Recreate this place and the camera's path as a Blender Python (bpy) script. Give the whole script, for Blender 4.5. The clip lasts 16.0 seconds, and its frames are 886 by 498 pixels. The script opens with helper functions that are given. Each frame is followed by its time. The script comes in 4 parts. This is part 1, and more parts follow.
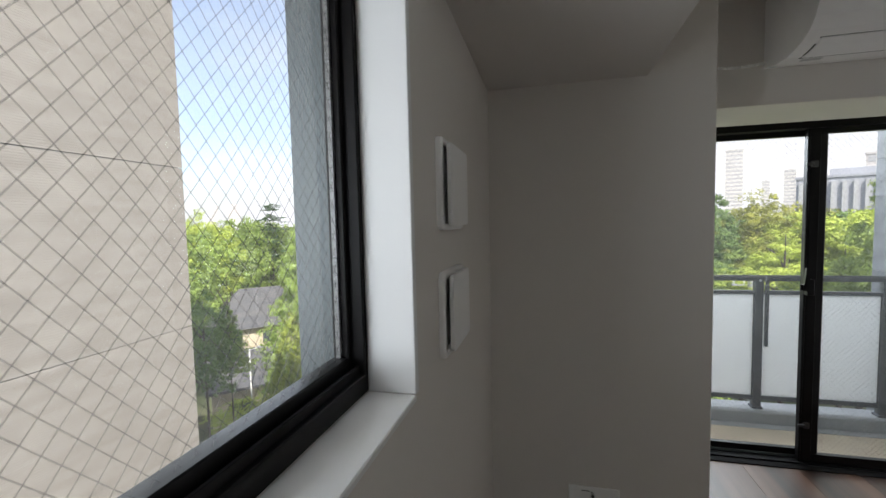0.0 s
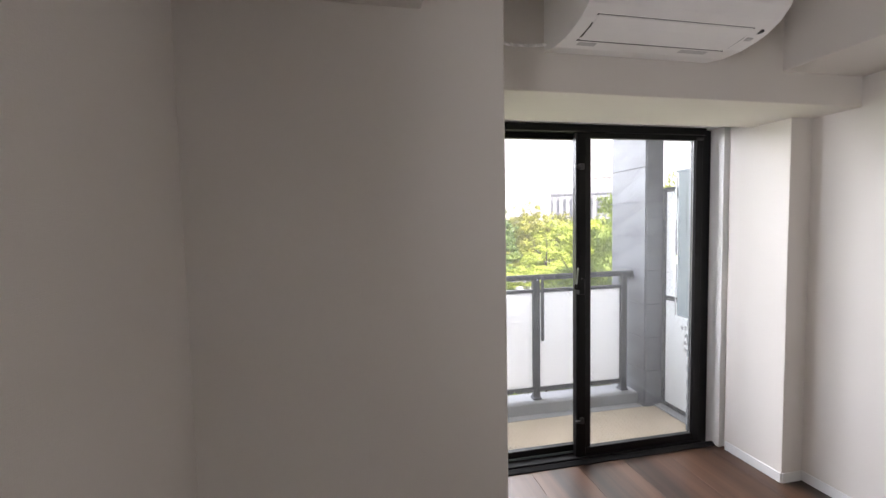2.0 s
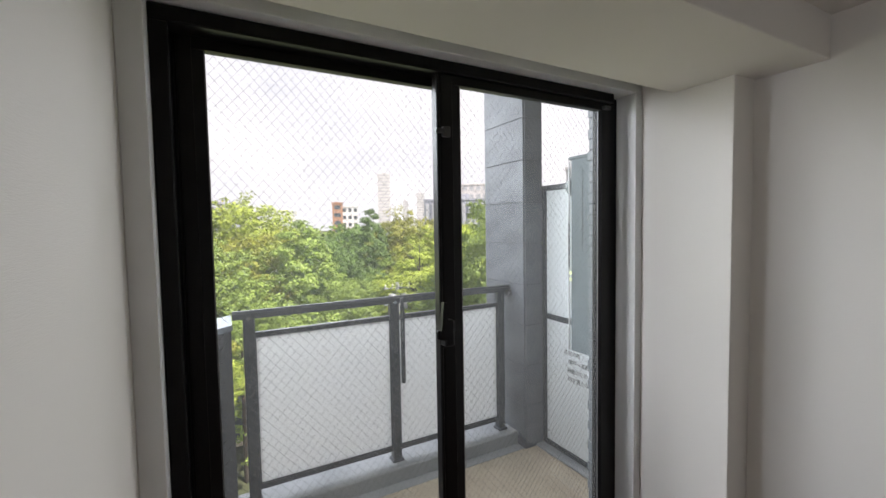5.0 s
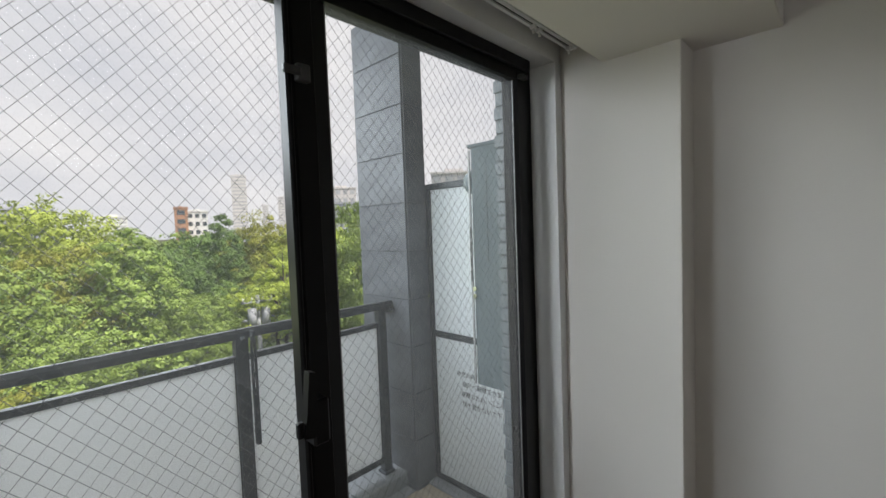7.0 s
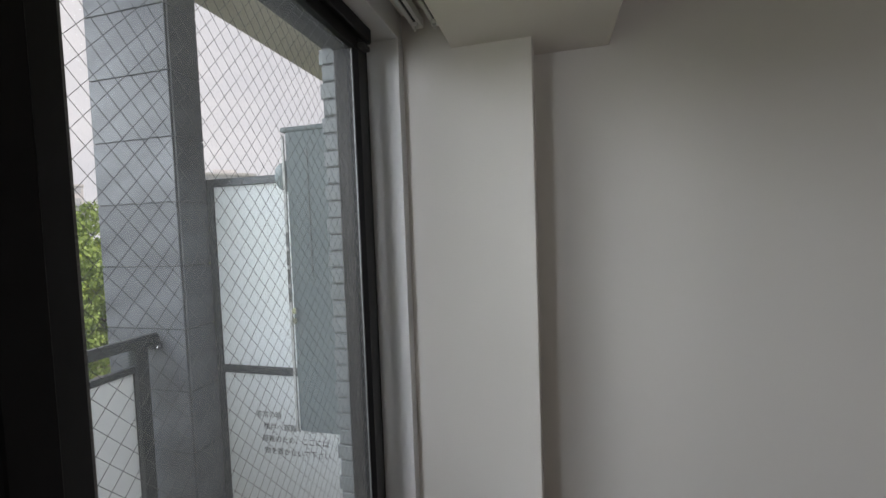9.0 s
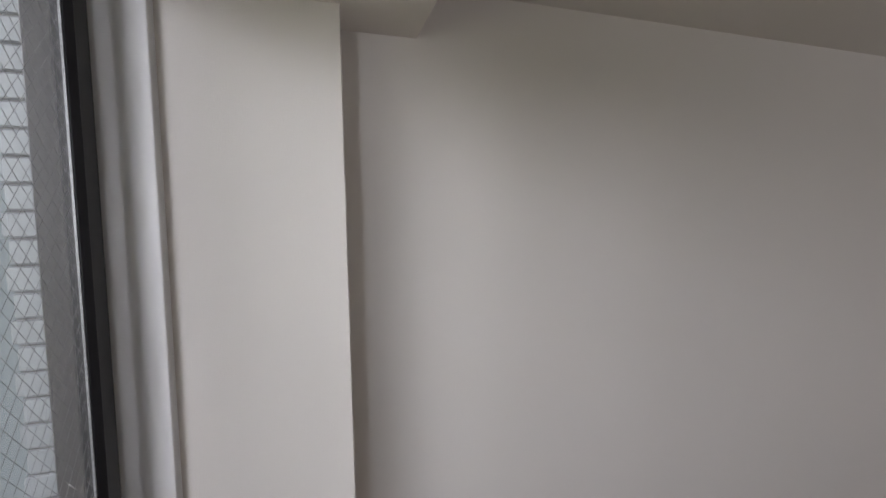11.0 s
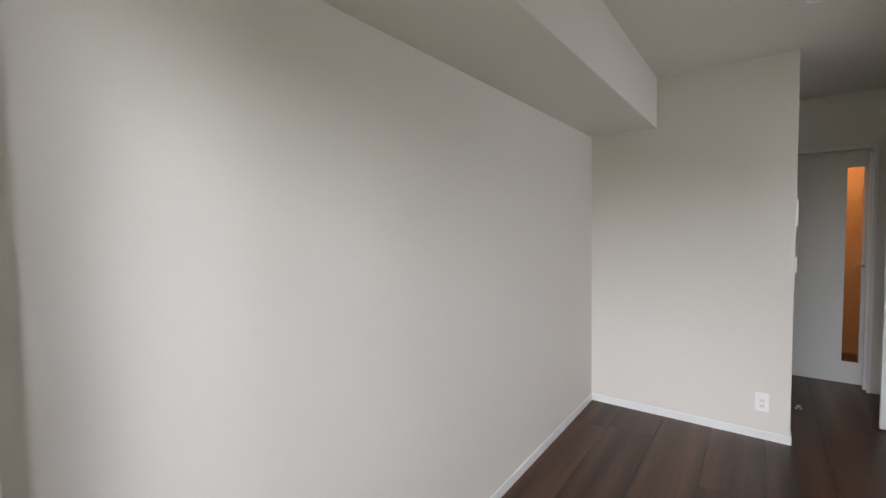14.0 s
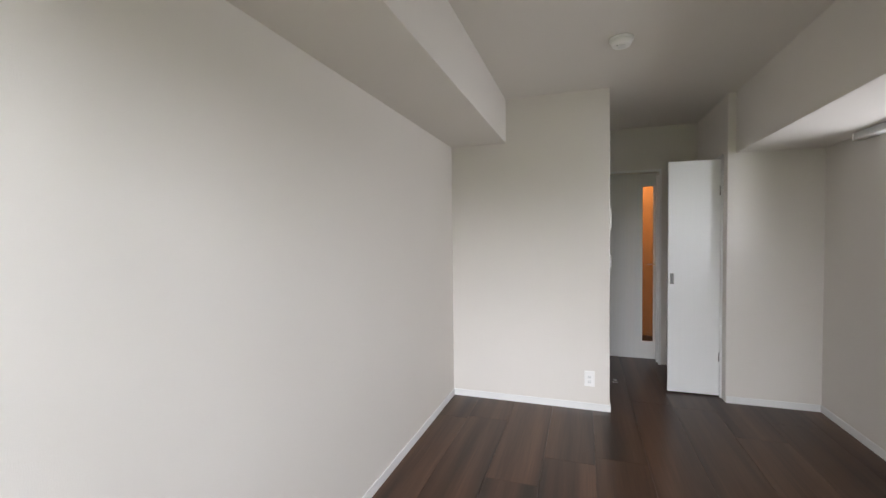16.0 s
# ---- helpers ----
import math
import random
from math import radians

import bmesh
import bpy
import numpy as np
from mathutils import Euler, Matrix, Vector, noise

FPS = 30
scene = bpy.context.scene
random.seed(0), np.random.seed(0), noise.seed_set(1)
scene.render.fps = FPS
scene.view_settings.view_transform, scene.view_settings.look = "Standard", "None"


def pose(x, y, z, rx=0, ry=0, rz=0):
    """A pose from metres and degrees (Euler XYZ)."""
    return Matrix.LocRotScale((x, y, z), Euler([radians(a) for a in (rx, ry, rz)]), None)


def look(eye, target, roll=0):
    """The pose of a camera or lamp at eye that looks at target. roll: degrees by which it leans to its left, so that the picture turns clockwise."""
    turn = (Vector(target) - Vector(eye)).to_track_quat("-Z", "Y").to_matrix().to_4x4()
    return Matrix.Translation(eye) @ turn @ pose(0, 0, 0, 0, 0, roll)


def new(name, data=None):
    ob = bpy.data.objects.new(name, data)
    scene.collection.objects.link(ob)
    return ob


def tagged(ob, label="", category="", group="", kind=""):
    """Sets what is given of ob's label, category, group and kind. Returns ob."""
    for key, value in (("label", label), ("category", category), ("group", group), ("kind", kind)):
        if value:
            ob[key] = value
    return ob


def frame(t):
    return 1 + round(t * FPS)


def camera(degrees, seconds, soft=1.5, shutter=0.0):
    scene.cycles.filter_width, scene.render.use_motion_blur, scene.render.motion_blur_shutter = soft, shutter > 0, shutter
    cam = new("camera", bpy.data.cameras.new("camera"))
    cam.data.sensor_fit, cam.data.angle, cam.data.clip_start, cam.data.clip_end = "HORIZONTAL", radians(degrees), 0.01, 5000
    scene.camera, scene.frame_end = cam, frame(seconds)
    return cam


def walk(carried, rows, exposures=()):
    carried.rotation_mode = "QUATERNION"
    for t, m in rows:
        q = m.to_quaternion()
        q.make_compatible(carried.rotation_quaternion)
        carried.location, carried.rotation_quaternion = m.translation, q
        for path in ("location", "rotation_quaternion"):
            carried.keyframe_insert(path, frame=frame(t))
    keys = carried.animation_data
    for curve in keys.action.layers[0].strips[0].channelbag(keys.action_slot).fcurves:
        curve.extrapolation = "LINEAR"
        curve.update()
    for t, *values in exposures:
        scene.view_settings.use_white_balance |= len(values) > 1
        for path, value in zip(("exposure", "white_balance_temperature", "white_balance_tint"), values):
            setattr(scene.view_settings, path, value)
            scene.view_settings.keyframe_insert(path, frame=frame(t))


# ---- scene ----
cam = camera(93.2, 16.0)
PATH = [
    (0, (0.408, 0.123, 1.516), (-0.073, 2.061, 1.387), -1.3),
    (0.5, (0.418, 0.277, 1.506), (0.185, 2.259, 1.377), -1.3),
    (1, (0.436, 0.419, 1.503), (0.437, 2.415, 1.372), -1.2),
    (1.5, (0.495, 0.547, 1.492), (0.706, 2.532, 1.366), -1.3),
    (2, (0.585, 0.708, 1.474), (0.988, 2.664, 1.357), -1.1),
    (2.5, (0.654, 0.868, 1.467), (1.226, 2.781, 1.346), -1.1),
    (3, (0.733, 1.045, 1.468), (1.442, 2.912, 1.349), -1.1),
    (3.5, (0.825, 1.198, 1.457), (1.65, 3.016, 1.341), -1.0),
    (6, (1.378, 1.967, 1.469), (2.489, 3.628, 1.374), -1.6),
    (6.5, (1.442, 2.075, 1.471), (2.712, 3.617, 1.37), -2.0),
    (7, (1.463, 2.194, 1.476), (2.907, 3.574, 1.375), -2.1),
    (7.5, (1.478, 2.289, 1.474), (3.085, 3.475, 1.373), -2.4),
    (8, (1.519, 2.353, 1.468), (3.266, 3.322, 1.362), -2.3),
    (10.5, (1.768, 2.624, 1.479), (3.744, 2.338, 1.367), -1.55),
    (11, (1.805, 2.618, 1.481), (3.713, 2.034, 1.351), -1.06),
    (11.5, (1.835, 2.629, 1.481), (3.651, 1.799, 1.356), -0.90),
    (12, (1.860, 2.650, 1.480), (3.566, 1.614, 1.352), -0.62),
    (12.5, (1.876, 2.652, 1.482), (3.464, 1.443, 1.352), -0.71),
    (13, (1.889, 2.639, 1.486), (3.355, 1.284, 1.361), -0.92),
    (13.5, (1.906, 2.633, 1.471), (3.239, 1.147, 1.356), -1.23),
    (14, (1.919, 2.629, 1.451), (3.120, 1.034, 1.345), -0.99),
    (14.5, (1.926, 2.634, 1.434), (2.992, 0.944, 1.337), -0.88),
    (15, (1.930, 2.641, 1.418), (2.853, 0.869, 1.329), -0.62),
    (15.5, (1.926, 2.647, 1.404), (2.703, 0.806, 1.330), -0.73),
    (16, (1.920, 2.651, 1.391), (2.557, 0.757, 1.327), -0.66),
]
# daylight: strength of the sky and of the sun, the light in the openings, the clearness of the glass and the haze veil
# added to it
SKY, SUN, HIGH_LIGHT, DOOR_LIGHT, TREE_LIGHT, END_LIGHT, SIDE_LIGHT, TINT, VEIL = 0.17, 5.0, 110.0, 28.0, 3.4, 60.0, 9.0, 0.95, 0.010
# seconds, stops, kelvin, tint
EXPOSURES = [(0.0, 0.9, 6400, 13), (0.5, 0.95, 6400, 14), (1.0, 1.18, 6600, 19), (1.5, 1.5, 6700, 24), (2.0, 1.75, 6700, 22), (3.5, 1.42, 6650, 20), (6.0, 0.52, 6600, 14), (8.0, 0.27, 6550, 12),
             (10.5, 0.6, 6700, 22), (11.0, 0.78, 6700, 22), (11.5, 0.97, 6650, 20), (13.0, 1.27, 6650, 18), (16.0, 1.7, 6700, 18)]
walk(cam, [(t, look(e, g, r)) for t, e, g, r in PATH], EXPOSURES)

# ---- daylight ----
SUN_EL, SUN_AZ = 52.0, 155.0      # degrees; azimuth from +y towards +x
world = bpy.data.worlds.new("daylight")
scene.world = world
world.use_nodes = True
wn, wl = world.node_tree.nodes, world.node_tree.links
wn.clear()


sky = wn.new("ShaderNodeTexSky")
sky.sky_type, sky.sun_disc = "NISHITA", False
sky.sun_elevation, sky.sun_rotation = radians(SUN_EL), radians(SUN_AZ)
sky.air_density, sky.dust_density, sky.ozone_density = 1.0, 2.0, 1.0
wcoord = wn.new("ShaderNodeTexCoord")
wmap = wn.new("ShaderNodeMapping")
wmap.inputs["Scale"].default_value = (1.0, 1.0, 2.6)
wnoise = wn.new("ShaderNodeTexNoise")
wnoise.inputs["Scale"].default_value, wnoise.inputs["Detail"].default_value = 2.4, 8.0
wsep = wn.new("ShaderNodeSeparateXYZ")


def wmath(op, a, b):
    n = wn.new("ShaderNodeMath")
    n.operation = op
    for i, v in enumerate((a, b)):
        if isinstance(v, (int, float)):
            n.inputs[i].default_value = v
        else:
            wl.new(v, n.inputs[i])
    return n.outputs[0]


wl.new(wcoord.outputs["Generated"], wsep.inputs[0])
cover = wmath("MULTIPLY_ADD", wsep.outputs["X"], 1.1)
cover.node.inputs[2].default_value = 0.62
haze = wmath("MULTIPLY", wmath("MAXIMUM", wmath("SUBTRACT", 0.22, wsep.outputs["Z"]), 0.0), 3.2)
wisps = wmath("MULTIPLY", wmath("SUBTRACT", wnoise.outputs["Fac"], 0.5), 1.5)
cover = wmath("ADD", wmath("ADD", cover, haze), wisps)
wramp = wn.new("ShaderNodeValToRGB")
wramp.color_ramp.elements[0].position, wramp.color_ramp.elements[1].position = 0.05, 0.75
wramp.color_ramp.elements[0].color = (0.3, 0.3, 0.3, 1)
wmix = wn.new("ShaderNodeMixRGB")
wfold = wn.new("ShaderNodeTexNoise")
wfold.inputs["Scale"].default_value, wfold.inputs["Detail"].default_value = 3.1, 6.0
wtone = wn.new("ShaderNodeValToRGB")
wtone.color_ramp.elements[0].position, wtone.color_ramp.elements[1].position = 0.3, 0.7
wtone.color_ramp.elements[0].color, wtone.color_ramp.elements[1].color = (3.4, 3.45, 3.75, 1), (4.5, 4.4, 4.5, 1)   # bright thin cloud
wl.new(wmap.outputs["Vector"], wfold.inputs["Vector"])
wl.new(wfold.outputs["Fac"], wtone.inputs["Fac"])
wl.new(wtone.outputs["Color"], wmix.inputs["Color2"])
wback = wn.new("ShaderNodeBackground")
wback.inputs["Strength"].default_value = SKY
wout = wn.new("ShaderNodeOutputWorld")
wl.new(wcoord.outputs["Generated"], wmap.inputs["Vector"])
wl.new(wmap.outputs["Vector"], wnoise.inputs["Vector"])
wl.new(cover, wramp.inputs["Fac"])
wl.new(wramp.outputs["Color"], wmix.inputs["Fac"])
wl.new(sky.outputs["Color"], wmix.inputs["Color1"])
wl.new(wmix.outputs["Color"], wback.inputs["Color"])
wl.new(wback.outputs["Background"], wout.inputs["Surface"])

sun_data = bpy.data.lights.new("sun", "SUN")
sun_data.energy, sun_data.angle, sun_data.color = SUN, radians(0.6), (1.0, 0.95, 0.87)
sun = new("sun", sun_data)
sa, se = radians(SUN_AZ), radians(SUN_EL)
sun.matrix_world = look((0, 0, 40), (-math.sin(sa) * math.cos(se), -math.cos(sa) * math.cos(se), 40 - math.sin(se)))



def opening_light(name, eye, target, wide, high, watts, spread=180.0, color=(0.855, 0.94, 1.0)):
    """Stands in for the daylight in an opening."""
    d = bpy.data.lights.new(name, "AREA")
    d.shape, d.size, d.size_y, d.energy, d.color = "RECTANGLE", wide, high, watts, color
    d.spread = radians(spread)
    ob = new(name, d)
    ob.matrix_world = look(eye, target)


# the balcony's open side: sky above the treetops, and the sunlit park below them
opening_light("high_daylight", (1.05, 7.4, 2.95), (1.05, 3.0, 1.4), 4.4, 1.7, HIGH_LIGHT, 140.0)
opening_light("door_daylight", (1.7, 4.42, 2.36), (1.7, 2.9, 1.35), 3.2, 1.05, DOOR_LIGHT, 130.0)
opening_light("park_daylight", (1.9, 4.40, 1.10), (1.9, 2.9, 1.85), 2.8, 0.35, TREE_LIGHT, 150.0, (0.88, 1.0, 0.58))
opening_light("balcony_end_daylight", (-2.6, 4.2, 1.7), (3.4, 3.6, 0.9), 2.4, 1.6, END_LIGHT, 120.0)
opening_light("window_daylight", (-0.45, 0.08, 1.55), (0.45, 0.08, 1.68), 1.4, 0.7, SIDE_LIGHT)

hall_lamp_data = bpy.data.lights.new("hall_lamp", "AREA")
hall_lamp_data.energy, hall_lamp_data.size, hall_lamp_data.color = 6.0, 0.25, (1.0, 0.62, 0.3)
hall_lamp = new("hall_lamp", hall_lamp_data)
hall_lamp.matrix_world = look((1.45, -3.3, 2.3), (1.45, -3.35, 0))


# ---- materials ----
def shader(name, color, rough=0.6, metal=0.0, spec=0.5):
    m = bpy.data.materials.new(name)
    m.use_nodes = True
    b = m.node_tree.nodes["Principled BSDF"]
    b.inputs["Base Color"].default_value = (*color, 1)
    b.inputs["Roughness"].default_value, b.inputs["Metallic"].default_value = rough, metal
    b.inputs["Specular IOR Level"].default_value = spec
    return m, m.node_tree.nodes, m.node_tree.links, b


def textured(name, color, color2=None, rough=0.6, scale=8.0, stretch=(1, 1, 1), bump=0.0, bump_scale=None, bump_stretch=None,
             metal=0.0, detail=6.0, lo=0.35, hi=0.65, piece=0.0, island=0.0, spec=0.5, rough2=None):
    """Two colours mixed by noise, a finer noise for relief, and a shift of value from piece to piece."""
    m, n, l, b = shader(name, color, rough, metal, spec)
    co = n.new("ShaderNodeTexCoord")
    mp = n.new("ShaderNodeMapping")
    mp.inputs["Scale"].default_value = stretch
    l.new(co.outputs["Object"], mp.inputs["Vector"])
    tx = n.new("ShaderNodeTexNoise")
    tx.inputs["Scale"].default_value, tx.inputs["Detail"].default_value = scale, detail
    l.new(mp.outputs["Vector"], tx.inputs["Vector"])
    rp = n.new("ShaderNodeValToRGB")
    rp.color_ramp.elements[0].position, rp.color_ramp.elements[1].position = lo, hi
    rp.color_ramp.elements[0].color = (*color, 1)
    rp.color_ramp.elements[1].color = (*(color2 or [c * 0.85 for c in color]), 1)
    l.new(tx.outputs["Fac"], rp.inputs["Fac"])
    out = rp.outputs["Color"]
    if piece or island:
        if piece:
            src = n.new("ShaderNodeObjectInfo").outputs["Random"]
        else:
            src = n.new("ShaderNodeNewGeometry").outputs["Random Per Island"]
        mr = n.new("ShaderNodeMapRange")
        k = piece or island
        mr.inputs["To Min"].default_value, mr.inputs["To Max"].default_value = 1 - k, 1 + k
        l.new(src, mr.inputs["Value"])
        hs = n.new("ShaderNodeHueSaturation")
        l.new(mr.outputs["Result"], hs.inputs["Value"])
        l.new(out, hs.inputs["Color"])
        out = hs.outputs["Color"]
    l.new(out, b.inputs["Base Color"])
    if rough2 is not None:
        rr = n.new("ShaderNodeMapRange")
        rr.inputs["To Min"].default_value, rr.inputs["To Max"].default_value = rough, rough2
        l.new(tx.outputs["Fac"], rr.inputs["Value"])
        l.new(rr.outputs["Result"], b.inputs["Roughness"])
    if bump:
        mp2 = n.new("ShaderNodeMapping")
        mp2.inputs["Scale"].default_value = bump_stretch or (1, 1, 1)
        l.new(co.outputs["Object"], mp2.inputs["Vector"])
        t2 = n.new("ShaderNodeTexNoise")
        t2.inputs["Scale"].default_value, t2.inputs["Detail"].default_value = bump_scale or scale * 10, 4.0
        l.new(mp2.outputs["Vector"], t2.inputs["Vector"])
        bp = n.new("ShaderNodeBump")
        bp.inputs["Strength"].default_value, bp.inputs["Distance"].default_value = bump, 0.002
        l.new(t2.outputs["Fac"], bp.inputs["Height"])
        l.new(bp.outputs["Normal"], b.inputs["Normal"])
    return m


def woven_paper(name, color):
    """Vinyl wallpaper with a fine woven relief and faint blotches."""
    m, n, l, b = shader(name, color, 0.85, 0.0, 0.25)
    co = n.new("ShaderNodeTexCoord")
    big = n.new("ShaderNodeTexNoise")
    big.inputs["Scale"].default_value, big.inputs["Detail"].default_value = 1.3, 5.0
    l.new(co.outputs["Object"], big.inputs["Vector"])
    rp = n.new("ShaderNodeValToRGB")
    rp.color_ramp.elements[0].color = (*[c * 0.97 for c in color], 1)
    rp.color_ramp.elements[1].color = (*[min(1, c * 1.02) for c in color], 1)
    l.new(big.outputs["Fac"], rp.inputs["Fac"])
    l.new(rp.outputs["Color"], b.inputs["Base Color"])
    heights = []
    for st in ((60, 60, 900), (900, 900, 45)):
        mp = n.new("ShaderNodeMapping")
        mp.inputs["Scale"].default_value = st
        l.new(co.outputs["Object"], mp.inputs["Vector"])
        tx = n.new("ShaderNodeTexNoise")
        tx.inputs["Scale"].default_value, tx.inputs["Detail"].default_value = 1.0, 2.0
        l.new(mp.outputs["Vector"], tx.inputs["Vector"])
        heights.append(tx.outputs["Fac"])
    ad = n.new("ShaderNodeMath")
    l.new(heights[0], ad.inputs[0])
    l.new(heights[1], ad.inputs[1])
    bp = n.new("ShaderNodeBump")
    bp.inputs["Strength"].default_value, bp.inputs["Distance"].default_value = 0.35, 0.0012
    l.new(ad.outputs[0], bp.inputs["Height"])
    l.new(bp.outputs["Normal"], b.inputs["Normal"])
    return m


def ribbed_concrete(name):
    """Pale precast concrete with fine horizontal ribs and dark flecks."""
    m, n, l, b = shader(name, (0.42, 0.38, 0.33), 0.9, 0.0, 0.2)
    co = n.new("ShaderNodeTexCoord")
    mp = n.new("ShaderNodeMapping")
    mp.inputs["Scale"].default_value = (0.6, 0.6, 3.0)
    l.new(co.outputs["Object"], mp.inputs["Vector"])
    tx = n.new("ShaderNodeTexNoise")
    tx.inputs["Scale"].default_value, tx.inputs["Detail"].default_value = 3.0, 9.0
    l.new(mp.outputs["Vector"], tx.inputs["Vector"])
    rp = n.new("ShaderNodeValToRGB")
    rp.color_ramp.elements[0].position, rp.color_ramp.elements[1].position = 0.3, 0.62
    rp.color_ramp.elements[0].color, rp.color_ramp.elements[1].color = (0.30, 0.273, 0.243, 1), (0.385, 0.354, 0.318, 1)
    l.new(tx.outputs["Fac"], rp.inputs["Fac"])
    l.new(rp.outputs["Color"], b.inputs["Base Color"])
    return m


def glass(name, tint, rough=0.0):
    m = bpy.data.materials.new(name)
    m.use_nodes = True
    n, l = m.node_tree.nodes, m.node_tree.links
    n.clear()
    out = n.new("ShaderNodeOutputMaterial")
    clear, gloss, mix, fr = (n.new(k) for k in ("ShaderNodeBsdfTransparent", "ShaderNodeBsdfGlossy", "ShaderNodeMixShader", "ShaderNodeLayerWeight"))
    clear.inputs["Color"].default_value = (*tint, 1)
    gloss.inputs["Roughness"].default_value = rough
    pw, ma = n.new("ShaderNodeMath"), n.new("ShaderNodeMath")
    pw.operation, ma.operation = "POWER", "MULTIPLY_ADD"
    pw.inputs[1].default_value, ma.inputs[1].default_value, ma.inputs[2].default_value = 5.0, 0.6, 0.03
    l.new(fr.outputs["Facing"], pw.inputs[0])
    l.new(pw.outputs[0], ma.inputs[0])
    l.new(ma.outputs[0], mix.inputs[0])
    l.new(clear.outputs[0], mix.inputs[1])
    l.new(gloss.outputs[0], mix.inputs[2])
    # a thin translucent veil, added to lift the darks behind the pane as haze does
    veil, film = n.new("ShaderNodeBsdfTranslucent"), n.new("ShaderNodeMixShader")
    veil.inputs["Color"].default_value = (0.9, 0.9, 0.9, 1)
    film.inputs[0].default_value = VEIL
    l.new(mix.outputs[0], film.inputs[1])
    l.new(veil.outputs[0], film.inputs[2])
    l.new(film.outputs[0], out.inputs[0])
    return m


def soft_wire(name, color, clear):
    """Fine wire made mostly clear, so that a thickened bar imitates wire out of focus."""
    m, n, l, b = shader(name, color, 0.6)
    tr, mix = n.new("ShaderNodeBsdfTransparent"), n.new("ShaderNodeMixShader")
    mix.inputs[0].default_value = clear
    l.new(b.outputs[0], mix.inputs[1])
    l.new(tr.outputs[0], mix.inputs[2])
    l.new(mix.outputs[0], n["Material Output"].inputs[0])
    return m


def milky(name, color):
    """Frosted panel that passes some light."""
    m, n, l, b = shader(name, color, 0.35)
    tr, mix = n.new("ShaderNodeBsdfTranslucent"), n.new("ShaderNodeMixShader")
    tr.inputs["Color"].default_value = (*color, 1)
    mix.inputs[0].default_value = 0.5
    l.new(b.outputs[0], mix.inputs[1])
    l.new(tr.outputs[0], mix.inputs[2])
    l.new(mix.outputs[0], n["Material Output"].inputs[0])
    return m


def leafy(name, dark, light):
    m, n, l, b = shader(name, dark, 0.55, 0.0, 0.3)
    gi, oi = n.new("ShaderNodeNewGeometry"), n.new("ShaderNodeObjectInfo")
    rp = n.new("ShaderNodeValToRGB")
    rp.color_ramp.elements[0].color, rp.color_ramp.elements[1].color = (*dark, 1), (*light, 1)
    l.new(gi.outputs["Random Per Island"], rp.inputs["Fac"])
    hs = n.new("ShaderNodeHueSaturation")
    mr = n.new("ShaderNodeMapRange")
    mr.inputs["To Min"].default_value, mr.inputs["To Max"].default_value = 0.8, 1.2
    l.new(oi.outputs["Random"], mr.inputs["Value"])
    l.new(mr.outputs["Result"], hs.inputs["Value"])
    l.new(rp.outputs["Color"], hs.inputs["Color"])
    l.new(hs.outputs["Color"], b.inputs["Base Color"])
    tr, mix = n.new("ShaderNodeBsdfTranslucent"), n.new("ShaderNodeMixShader")
    l.new(hs.outputs["Color"], tr.inputs["Color"])
    mix.inputs[0].default_value = 0.22
    l.new(b.outputs[0], mix.inputs[1])
    l.new(tr.outputs[0], mix.inputs[2])
    l.new(mix.outputs[0], n["Material Output"].inputs[0])
    return m


